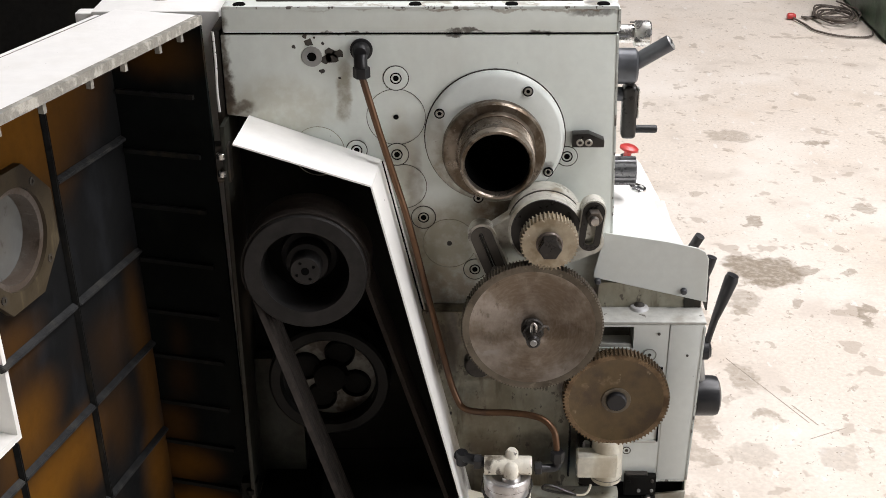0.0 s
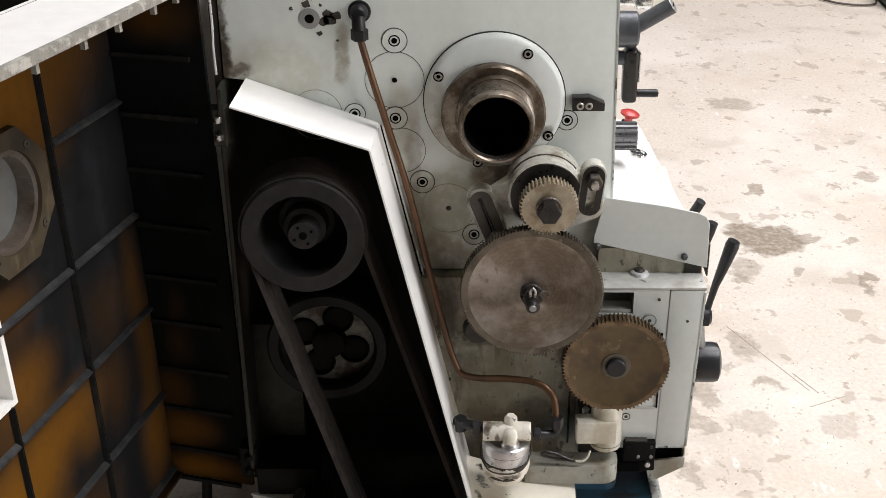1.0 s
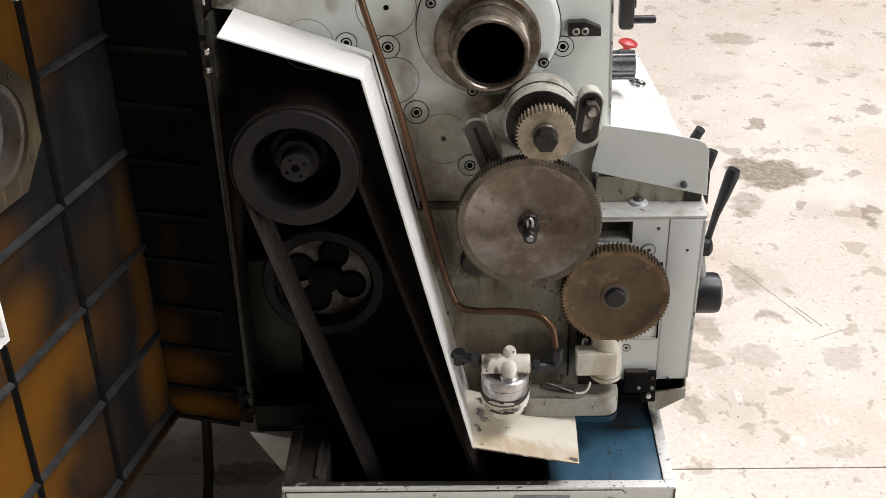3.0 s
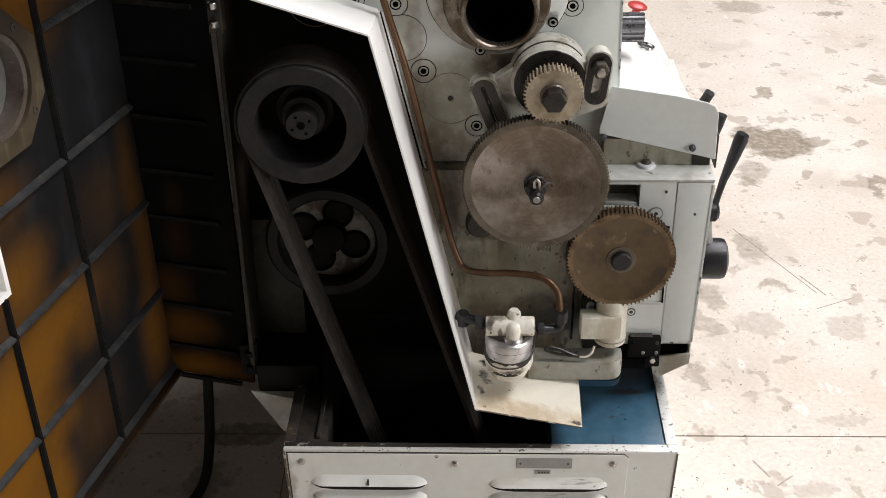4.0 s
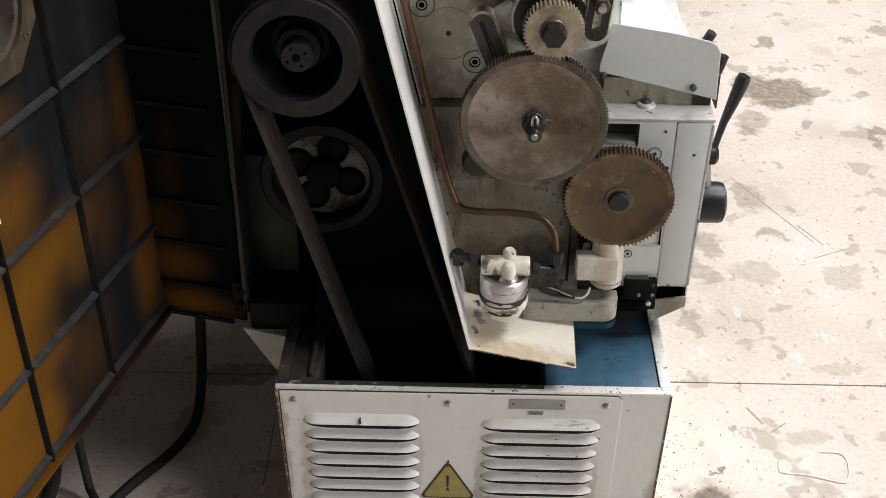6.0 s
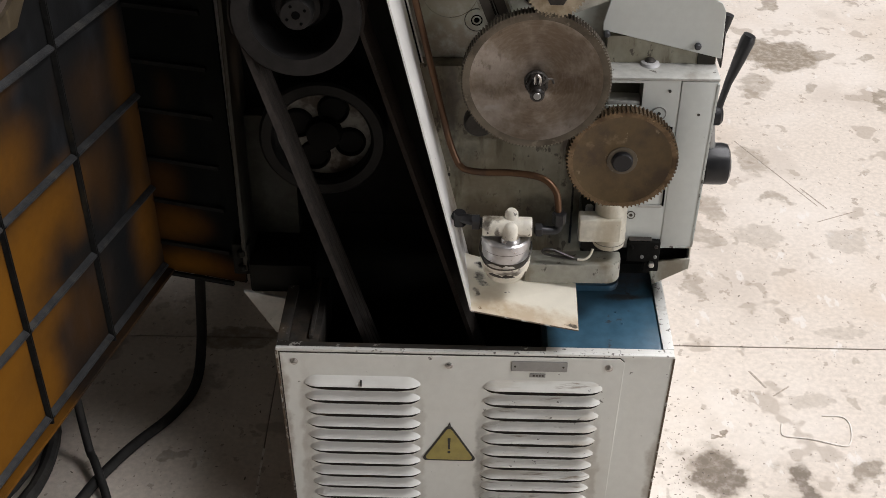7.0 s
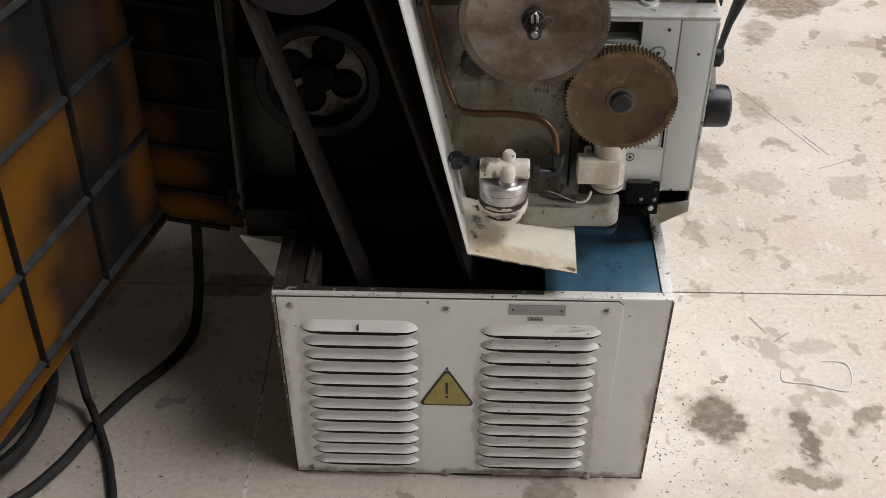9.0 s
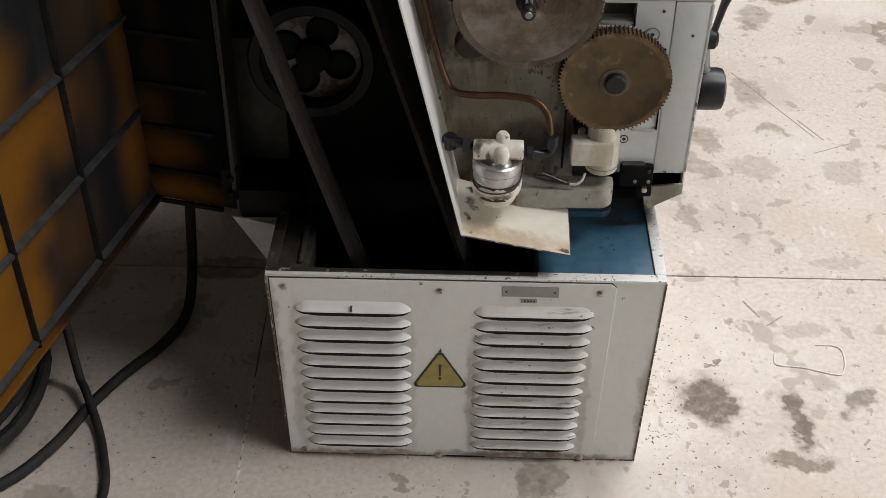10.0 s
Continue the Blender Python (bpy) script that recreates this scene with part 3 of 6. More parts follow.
for a in ((8.0, 8.25, -6.95, 9.0, 3.6, 6.0), (8.0, 8.25, -6.95, -6.8, 1.2, 3.6), (8.0, 8.25, -2.0, 9.0, 1.2, 3.6)):
    box(*a, bm=b)
tagged(part("wall_east", b, hall_paint), "unseen dark hall wall with an opening for the window lamp", "wall", kind="structure")
b = box(-7.2, 8.25, 4.5, 9.25, 6.0, 6.2)
for a in ((-7.2, 0.8, 1.3, 4.5, 6.0, 6.2), (4.4, 8.25, 1.3, 4.5, 6.0, 6.2), (-7.2, 8.25, 1.0, 1.3, 6.0, 6.2), (-7.2, 2.1, -1.6, 1.0, 6.0, 6.2),
          (4.5, 8.25, -1.6, 1.0, 6.0, 6.2), (-7.2, 8.25, -7.2, -1.6, 6.0, 6.2)):
    box(*a, bm=b)
tagged(part("ceiling", b, hall_paint), "unseen dark ceiling with openings for the skylight lamps", "ceiling", kind="structure")

# ---------------------------------------------------------------- lathe
lathe = tagged(new("lathe"), "grey-white engine lathe with its gear end opened, standing on the floor", "lathe")
HS = 0.215

# pedestal: hollow, open on top, narrowing to the floor
b = bmesh.new()
TX, BX, PD, PH, TH = 0.31, 0.294, 0.62, 0.39, 0.014


def ped_ring(z, inset):
    x = BX + (TX - BX) * z / PH - inset
    return [b.verts.new(c) for c in ((-x, inset, z), (x, inset, z), (x, PD - inset, z), (-x, PD - inset, z))]


loops = [ped_ring(0, 0), ped_ring(PH, 0), ped_ring(PH, TH), ped_ring(0, TH)]
for a, c in zip(loops, loops[1:] + loops[:1]):
    for k in range(4):
        b.faces.new((a[k], a[(k + 1) % 4], c[(k + 1) % 4], c[k]))
pedestal = part("pedestal", b, panel_paint, lathe, "grey-white sheet-metal pedestal")
part("rim", box(-TX, TX, -0.0022, 0.0045, PH - 0.004, PH + 0.001, 0.0012), rim_paint, pedestal, "chipped white painted front rim")
part("rim", box(0.112, TX - 0.0005, 0.0047, 0.016, PH - 0.004, PH + 0.0005, 0.0012), rim_paint, pedestal, "chipped white painted rim beside the tank")
part("rim", box(TX - 0.016, TX + 0.001, 0.0165, 0.24, PH - 0.004, PH + 0.001, 0.0012), rim_paint, pedestal, "chipped white painted side rim")
part("bare_rim", box(-TX + 0.0005, 0.1118, 0.0047, 0.016, PH - 0.004, PH + 0.0006, 0.0010), bare_edge, pedestal, "bare blackened rim")
part("bare_rim", box(-TX - 0.0006, -TX + 0.017, 0.0165, 0.30, PH - 0.012, PH + 0.0008, 0.0010), bare_edge, pedestal, "bare blackened side rim")
for sx in (-1, 1):
    q = bmesh.new()
    hexa(q, [(sx * BX - 0.0016, -0.0012, 0.0), (sx * BX + 0.0016, -0.0012, 0.0), (sx * BX + 0.0016, 0.0010, 0.0), (sx * BX - 0.0016, 0.0010, 0.0),
             (sx * TX - 0.0014, -0.0012, PH - 0.005), (sx * TX + 0.0014, -0.0012, PH - 0.005), (sx * TX + 0.0014, 0.0010, PH - 0.005), (sx * TX - 0.0014, 0.0010, PH - 0.005)])
    part("worn_corner", q, worn_edge, pedestal, "brown corner where the paint has worn off")
part("worn_corner", box(-BX + 0.002, BX - 0.002, -0.0012, 0.0010, 0.0, 0.0022), worn_edge, pedestal, "brown worn bottom edge")
# black sheet paints the shade at the pedestal's bottom
part("inner_lining", box(-0.285, 0.285, 0.05, 0.6, 0.002, 0.02), void, pedestal, "near-black bottom sheet, the inner shade in its colour")
b = box(-0.294, -0.245, 0.018, 0.20, 0.30, 0.384, 0.004)
box(-0.262, -0.255, 0.03, 0.19, 0.384, 0.392, 0.002, bm=b)
part("motor_slide", b, iron, pedestal, "dark oily iron slide block")

# louvred cover sheet
b = prism([(-0.304, 0.3815), (0.226, 0.3835), (0.234, 0.376), (0.222, 0.003), (-0.2925, 0.004)], -0.003, -0.0002, 0.0004, 1)
part("sheet_seam", prism([(-0.3062, 0.3832), (0.2265, 0.3852), (0.2340, 0.3772), (0.2218, 0.0012), (-0.2946, 0.0022)], -0.0012, -0.0001), iron, pedestal, "dark dirty seam round the cover sheet")
sheet = part("cover_sheet", b, panel_paint, pedestal, "louvred grey-white cover sheet")


# near-black with brown grime; shade below the louvre lips is put into it
slit_mat = surface("shaded_grimy_slot", (0.010, 0.008, 0.006), 0.7, layers=[((0.055, 0.038, 0.024), (60, 60, 60), 0.55, 0.7, 0.6, 0.7)], spec=0.2)


def louver(b, x0, x1, lip, high=0.0128, proud=0.0098, nu=24, nv=8):
    """A pressed louvre: a dome that ends in points, its underside and a strip below its lip coloured near-black for
    shade.
    """
    grid = []
    for i in range(nu + 1):
        u = i / nu
        x = x0 + (x1 - x0) * (0.5 - 0.5 * math.cos(math.pi * u))
        e = min(1.0, min(x - x0, x1 - x) / 0.017)
        e = max(0.0, e) ** 0.55
        row = []
        for j in range(nv + 1):
            v = j / nv
            f = min(1.0, 1.12 * v) ** 0.9
            row.append(b.verts.new((x, -0.003 - proud * f * e, lip + high * (0.12 + 0.88 * e) * (1 - v) * (1 - 0.25 * v))))
        row.append(b.verts.new((x, -0.003 - 0.75 * proud * e, lip - 0.0012 * e)))
        row.append(b.verts.new((x, -0.0035, lip + 0.001)))
        grid.append(row)
    for i in range(nu):
        for j in range(nv + 2):
            f = b.faces.new((grid[i][j], grid[i][j + 1], grid[i + 1][j + 1], grid[i + 1][j]))
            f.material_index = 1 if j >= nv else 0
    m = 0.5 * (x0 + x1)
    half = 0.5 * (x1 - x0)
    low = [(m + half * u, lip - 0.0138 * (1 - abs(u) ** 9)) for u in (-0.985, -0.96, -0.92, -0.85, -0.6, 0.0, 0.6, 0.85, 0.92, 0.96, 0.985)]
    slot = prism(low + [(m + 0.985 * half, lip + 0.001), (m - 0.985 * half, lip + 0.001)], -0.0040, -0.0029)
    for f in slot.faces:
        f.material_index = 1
    return join(b, slot)


# lighter copies of the panel enamel: the light on the louvres put into colour
louver_paint = surface("lit_louver_enamel", (0.75, 0.755, 0.715), 0.36, layers=[((0.64, 0.62, 0.56), (9, 9, 40), 0.45, 0.75, 0.5, 0.45), (GRIME, (90, 90, 120), 0.69, 0.72, 0.8, 0.5)], bump=0.05, grain=0.025)
louver_streaks = surface("lit_streaked_enamel", (0.75, 0.75, 0.70), 0.42, layers=[
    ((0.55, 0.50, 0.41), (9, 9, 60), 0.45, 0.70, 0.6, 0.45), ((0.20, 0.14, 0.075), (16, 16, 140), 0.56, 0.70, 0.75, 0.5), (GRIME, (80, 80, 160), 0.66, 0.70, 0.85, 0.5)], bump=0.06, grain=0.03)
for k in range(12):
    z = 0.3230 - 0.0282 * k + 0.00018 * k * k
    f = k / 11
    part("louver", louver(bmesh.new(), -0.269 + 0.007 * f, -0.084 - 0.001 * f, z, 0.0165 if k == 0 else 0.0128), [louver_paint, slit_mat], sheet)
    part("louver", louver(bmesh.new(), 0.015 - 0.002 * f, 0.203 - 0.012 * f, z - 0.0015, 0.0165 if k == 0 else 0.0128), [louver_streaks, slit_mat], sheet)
SCREWS = ((-0.282, 0.366), (-0.039, 0.364), (0.210, 0.366), (-0.2685, 0.012), (-0.039, 0.006), (0.201, 0.008))
for i, (x, z) in enumerate(SCREWS):
    b = turned([(0, 0.0045), (0.003, 0.0042), (0.0058, 0.0022), (0.0062, 0), (0.0062, -0.002), (0, -0.002)], facing(x, -0.003, z), 14)
    box(x - 0.005, x + 0.005, -0.0082, -0.0068, z - 0.0007, z + 0.0007, bm=b)
    part("screw", b, steel, sheet, "slotted steel screw")
b = box(0.058, 0.1455, -0.0045, -0.0028, 0.3565, 0.3765, 0.0006, seg=1)
label = part("label_plate", b, plate_grey, sheet, "small grey metal label plate")
for x in (0.064, 0.139):
    part("rivet", turned([(0, 0.0014), (0.0015, 0.001), (0.002, -0.001), (0, -0.001)], facing(x, -0.0045, 0.3665), 8), iron, label)
part("small_tag", box(0.087, 0.112, -0.0042, -0.0028, 0.3445, 0.3525, 0.0005, seg=1), plate_grey, sheet, "tiny grey tag")
for x in (0.092, 0.097, 0.1015, 0.106):
    part("print_bar", box(x, x + 0.0030, -0.0047, -0.0042, 0.3470, 0.3500), iron, label)


def rounded_triangle(cx, cz, half, radius, y0, y1):
    h = half * math.sqrt(3)
    pts = []
    for (x, z), a0 in zip(((cx - half, cz - h / 3), (cx + half, cz - h / 3), (cx, cz + 2 * h / 3)), (150, 270, 30)):
        d = Vector((cx - x, cz - z)).normalized() * 2 * radius
        pts += [(x + d.x + radius * math.cos(radians(a0 + 24 * k)), z + d.y + radius * math.sin(radians(a0 + 24 * k))) for k in range(6)]
    return prism(pts, y0, y1)


sign = part("warning_sticker", rounded_triangle(-0.038, 0.190, 0.0470, 0.0060, -0.0040, -0.0029), sticker_black, sheet, "yellow triangular warning sticker with a black edge")
part("sticker_face", rounded_triangle(-0.038, 0.190, 0.0415, 0.0050, -0.0046, -0.0039), yellow, sign)
part("torn_tip", prism([(-0.0405, 0.2395), (-0.0355, 0.2395), (-0.0368, 0.2465)], -0.0040, -0.0029), sticker_black, sign)
b = prism([(-0.0405, 0.213), (-0.0355, 0.213), (-0.0367, 0.189), (-0.0393, 0.189)], -0.0052, -0.0045)
box(-0.0402, -0.0358, -0.0052, -0.0045, 0.1805, 0.1850, bm=b)
part("exclamation_mark", b, sticker_black, sign)
part("paint_chip", box(-0.1787, -0.1762, -0.0138, -0.0060, 0.3262, 0.3335), sticker_black, sheet, "small dark paint chip")
part("lift_slot", box(-0.028, 0.040, -0.0045, -0.0029, 0.0028, 0.0056, 0.0008), slit_mat, sheet, "dark slot in the sheet's lower edge")

# oil tank in the pedestal
b = box(0.114, 0.2955, 0.0150, 0.33, 0.30, 0.3865, 0.004)
tank = part("oil_tank", b, blue, lathe, "blue painted oil tank top with grime")
b = prism([(0.120, 0.0), (0.222, 0.0), (0.233, 0.007), (0.238, 0.020), (0.238, 0.09), (0.120, 0.09)], 0, 0.012, 0.003)
bmesh.ops.transform(b, matrix=Matrix.Translation((0, 0.172, 0.3855)) @ Matrix(((1, 0, 0, 0), (0, 0, 1, 0), (0, 1, 0, 0), (0, 0, 0, 1))), verts=b.verts)
part("tank_step", b, blue, tank)
for x, y in ((0.236, 0.085), (0.228, 0.115)):
    part("bolt", hexagon(0.0026, -0.002, 0.0025, Matrix.Translation((x, y, 0.3865))), blue, tank)
part("tank_web", box(0.1145, 0.130, 0.016, 0.30, 0.28, 0.384, 0.002), plate_grey, tank, "grey bare edge of the tank")

# gusset at the back left of the pedestal
b = prism([(-0.385, 0.388), (-0.305, 0.372), (-0.302, 0.30), (-0.335, 0.303)], 0.15, 0.156, 0.001, 1)
part("gusset", b, grey_dirty, lathe, "pale folded sheet gusset")
b = box(-0.375, -0.27, 0.165, 0.30, 0.375, 0.43, 0.006)
part("bed_foot", b, near_black, lathe, "dark iron bed foot")

# headstock
FACE = [(-0.381, 1.232), (-0.381, 1.108), (-0.348, 1.104), (-0.152, 1.033), (-0.090, 0.787), (0.2095, 0.787), (0.2005, 1.232)]
headstock = part("headstock", prism(FACE, HS, 0.30, 0.003), headstock_paint, lathe, "grey-white painted headstock casting with grime")
part("headstock_body", prism([(-0.381, 1.232), (-0.381, 0.44), (0.2095, 0.44), (0.2005, 1.232)], 0.302, 0.96, 0.004), enamel, lathe)
b = box(-0.377, 0.2015, HS - 0.001, 0.96, 1.2345, 1.2735, 0.004)
lid = part("headstock_lid", b, headstock_paint, lathe, "flat headstock lid")
part("lid_seam", box(-0.376, 0.199, HS + 0.003, 0.95, 1.231, 1.236), void, lid)
part("lid_recess", box(-0.33, 0.15, 0.245, 0.9, 1.2735, 1.2755, 0.001), iron, lid, "dark brown oily lid inset")
# flush black discs in place of the lid's shaded bolt recesses
for x in (-0.352, -0.095, 0.045, 0.178):
    part("lid_hole_disc", turned([(0, 0.0035), (0.008, 0.0035), (0.0095, 0.002), (0.0095, -0.001), (0, -0.001)], Matrix.Translation((x, 0.228, 1.2722)), 16), void, lid)

chipped = surface("chipped_corner_enamel", (0.55, 0.58, 0.55), 0.42, layers=[(GRIME, (70, 70, 45), 0.56, 0.61, 0.9, 0.6), (BROWN, (20, 20, 14), 0.52, 0.66, 0.6, 0.6)], grain=0.03)
q = bmesh.new()
hexa(q, [(0.2075, HS - 0.0008, 0.790), (0.2104, HS - 0.0008, 0.790), (0.2104, HS + 0.003, 0.790), (0.2075, HS + 0.003, 0.790), (0.1985, HS - 0.0008, 1.231), (0.2014, HS - 0.0008, 1.231), (0.2014, HS + 0.003, 1.231), (0.1985, HS + 0.003, 1.231)])
part("chipped_corner", q, chipped, headstock, "corner with chipped paint")
part("chipped_corner", box(0.199, 0.2024, HS - 0.0018, HS + 0.002, 1.238, 1.270), chipped, headstock, "corner with chipped paint")
part("chipped_corner", box(-0.374, 0.199, HS - 0.0018, HS + 0.003, 1.2705, 1.2742), chipped, headstock, "top edge with chipped paint")

# plugs in the headstock's face: centre, plug radius
PLUGS = ((-0.125, 1.166, 0.0195), (-0.126, 1.045, 0.0185), (-0.087, 0.940, 0.0195), (-0.007, 0.850, 0.0185), (0.132, 1.042, 0.0165), (-0.187, 1.052, 0.0165))
DISCS = ((-0.126, 1.105, 0.0445), (-0.118, 0.992, 0.037), (-0.047, 0.895, 0.042), (-0.245, 1.050, 0.040))


def groove(x, z, r, width=0.0011, proud=0.0006):
    return turned([(r - width, -0.001), (r - width, proud), (r, proud), (r, -0.001)], facing(x, HS, z), 48)


for x, z, r in DISCS:
    part("cap_seam", groove(x, z, r, 0.0008), dirty_enamel if x < -0.2 or (x > -0.06) else iron, headstock)
for x, z in ((-0.126, 1.105), (-0.047, 0.895)):
    part("cap_pin", turned([(0, 0.0012), (0.0036, 0.0012), (0.0041, 0.0004), (0.0041, -0.001), (0, -0.001)], facing(x, HS, z), 14), void if z > 1 else iron, headstock)
for x, z, r in PLUGS:
    plug = part("plug", turned([(0, 0.0012), (r - 0.002, 0.0012), (r - 0.0012, 0.0004), (r - 0.0012, -0.001), (0, -0.001)], facing(x, HS, z), 36), headstock_paint, headstock)
    part("plug_seam", groove(x, z, r, 0.0013, 0.0007), iron, plug)
    part("plug_ring", turned([(0.0070, 0.0010), (0.0070, 0.0018), (0.0087, 0.0018), (0.0087, 0.0010)], facing(x, HS, z), 28), void, plug)
    part("plug_socket", turned([(0, 0.0018), (0.0043, 0.0018), (0.0043, 0.001)], facing(x, HS, z), 14), void, plug)

# bare tapped hole with paint flaked off round it
b = turned([(0.0065, 0.001), (0.0075, 0.0018), (0.0150, 0.0014), (0.0160, -0.001)], facing(-0.248, HS, 1.199), 30)
hole = part("tapped_hole", b, plate_grey, headstock, "bare iron hole with flaked paint round it")
part("hole_depth", turned([(0, 0.0012), (0.0068, 0.0014), (0.0068, -0.001)], facing(-0.248, HS, 1.199), 18), void, hole)
rng = random.Random(4)
for cx, cz, r in ((-0.226, 1.196, 0.009), (-0.217, 1.197, 0.010), (-0.210, 1.203, 0.008), (-0.221, 1.206, 0.007), (-0.252, 1.221, 0.007), (-0.257, 1.230, 0.004), (-0.274, 1.214, 0.0035), (-0.234, 1.177, 0.004), (-0.208, 1.166, 0.0025), (-0.231, 1.219, 0.003), (-0.243, 1.228, 0.002)):
    pts = []
    for i in range(11):
        rr = r * rng.uniform(0.65, 1.2)
        pts.append((cx + rr * math.cos(2 * math.pi * i / 11), cz + 0.9 * rr * math.sin(2 * math.pi * i / 11)))
    part("paint_chip", prism(pts, HS - 0.0006, HS + 0.001), iron, headstock, "dark bare patch of flaked paint")

# small black stop block
b = prism([(0.138, 1.0835), (0.163, 1.0845), (0.186, 1.074), (0.186, 1.0625), (0.138, 1.0625)], 0.198, HS + 0.001, 0.0015)
stop = part("stop_block", b, oil_black, headstock, "blackened steel stop block")
for x in (0.1495, 0.1625):
    part("screw", screw_mesh(0.0058, 0.0015, facing(x, 0.198, 1.0705)), steel, stop, "socket screw")

# spindle: painted flange, steel collars, hollow tube
SX, SZ = 0.0225, 1.074
b = turned([(0.06, 0.0), (0.06, 0.012), (0.0965, 0.012), (0.1015, 0.0098), (0.105, 0.0055), (0.105, -0.001), (0.06, -0.001)], facing(SX, HS, SZ), 72)
flange = part("spindle_flange", b, flange_paint, lathe, "painted round bearing flange")
part("flange_seam", turned([(0.105, -0.0005), (0.105, 0.0012), (0.1068, 0.0012), (0.1068, -0.0005)], facing(SX, HS, SZ), 72), iron, flange)
for x, z in ((-0.0605, 1.115), (0.0705, 1.1495), (0.1035, 1.0215), (-0.002, 0.978)):
    part("bolt_socket", turned([(0, 0.0014), (0.0032, 0.0014), (0.0032, 0.0)], facing(x, HS - 0.012, z), 6), void, flange)
    part("bolt_well", turned([(0.0062, 0.0004), (0.0062, 0.0015), (0.0078, 0.0015), (0.0078, 0.0004)], facing(x, HS - 0.012, z), 24), void, flange)
    part("bolt", screw_mesh(0.0058, 0.0012, facing(x, HS - 0.012, z)), steel, flange, "socket bolt")
M = facing(SX + 0.002, HS - 0.010, 1.066)
part("collar", turned([(0.050, 0.0), (0.078, 0.0), (0.078, 0.014), (0.075, 0.018), (0.058, 0.018), (0.058, 0.012), (0.050, 0.012)], facing(SX - 0.0015, HS - 0.010, 1.059), 64), spindle_steel, flange, "brown oily steel collar")
part("lock_ring", turned([(0.05, 0.012), (0.0580, 0.012), (0.0580, 0.030), (0.0565, 0.033), (0.05, 0.033)], M, 56), spindle_steel, flange, "steel lock ring")
prof = [(0.0525, 0.02)]
for k in range(11):
    h = 0.036 + 0.0035 * k
    prof += [(0.0558, h), (0.0558, h + 0.0012), (0.0546, h + 0.0020), (0.0546, h + 0.0028)]
prof += [(0.0535, 0.0760), (0.0535, 0.0865), (0.0525, 0.0885), (0.0495, 0.0885), (0.0475, 0.086), (0.0475, -0.008)]
tube_ob = part("spindle_tube", turned(prof, M, 56), spindle_steel, flange, "threaded hollow steel spindle")
# black lining and end disc give the short bore its dark depth
part("spindle_inside", turned([(0.0474, 0.072), (0.0468, 0.070), (0.0468, -0.004), (0, -0.004)], M, 48), void, tube_ob, "near-black lining and end disc for the bore's shade")

# lower casting behind the gears
b = prism([(-0.0935, 0.785), (0.186, 0.785), (0.186, 0.40), (-0.003, 0.40)], 0.192, 0.301, 0.003)
casting = part("quadrant_casting", b, dirty_enamel, lathe, "oily grey casting behind the change gears")
part("casting_boss", turned([(0, 0.02), (0.05, 0.02), (0.055, 0.014), (0.055, -0.001), (0, -0.001)], facing(0.085, 0.192, 0.775), 40), dirty_enamel, casting)

part("casting_knob", turned([(0, 0.018), (0.020, 0.018), (0.024, 0.012), (0.024, -0.001), (0, -0.001)], facing(0.0, 0.192, 0.695), 30), iron, casting, "dark round boss")

part("casting_edge", box(0.1500, 0.1535, 0.1890, 0.1925, 0.47, 0.70, 0.001, seg=1), oil_black, casting, "dark strip along the casting's edge")

# banjo carrying the small gear
arm_recess = surface("oily_recess", (0.075, 0.066, 0.054), 0.42, layers=[((0.03, 0.025, 0.02), (30, 30, 14), 0.45, 0.62, 0.8, 0.4)], bump=0.1)
GX, GZ = 0.102, 0.950
BJ = 0.142
b = turned([(0, 0.0), (0.0525, 0.0), (0.056, -0.003), (0.0565, -0.06), (0, -0.06)], facing(GX - 0.003, BJ - 0.002, 0.951), 56)
banjo = part("banjo", b, banjo_mat, lathe, "cast change-gear quadrant with slotted arms")


def slotted_arm(cx, cz, half_long, half_wide, tilt, y0, y1, slot=0.35):
    pts = []
    outer, inner = [], []
    for i in range(32):
        a = 2 * math.pi * i / 32
        for lst, w, hl in ((outer, half_wide, half_long), (inner, half_wide * slot, half_long - half_wide * 0.55)):
            u = w * math.cos(a)
            v = w * math.sin(a) + math.copysign(max(0.0, hl - w), math.sin(a) if abs(math.sin(a)) > 1e-6 else 1)
            c, s = math.cos(radians(tilt)), math.sin(radians(tilt))
            lst.append((cx + u * c - v * s, cz + u * s + v * c))
    b = bmesh.new()
    ring = []
    for y in (y0, y1):
        ring.append(([b.verts.new((x, y, z)) for x, z in outer], [b.verts.new((x, y, z)) for x, z in inner]))
    (of, nf), (ob_, nb) = ring
    for i in range(32):
        j = (i + 1) % 32
        for q in ((of[i], of[j], nf[j], nf[i]), (ob_[i], ob_[j], nb[j], nb[i]), (of[i], of[j], ob_[j], ob_[i]), (nf[i], nf[j], nb[j], nb[i])):
            b.faces.new(q)
    return b


def link(c1, r1, c2, r2, y0, y1):
    """A flat casting web: the outline round two circles."""
    a0 = math.atan2(c2[1] - c1[1], c2[0] - c1[0])
    spread = math.acos((r1 - r2) / math.dist(c1, c2))
    pts = [(c1[0] + r1 * math.cos(a0 + spread + (2 * math.pi - 2 * spread) * k / 20), c1[1] + r1 * math.sin(a0 + spread + (2 * math.pi - 2 * spread) * k / 20)) for k in range(21)]
    pts += [(c2[0] + r2 * math.cos(a0 - spread + 2 * spread * k / 14), c2[1] + r2 * math.sin(a0 - spread + 2 * spread * k / 14)) for k in range(15)]
    return prism(pts[::-1], y0, y1, 0.004)


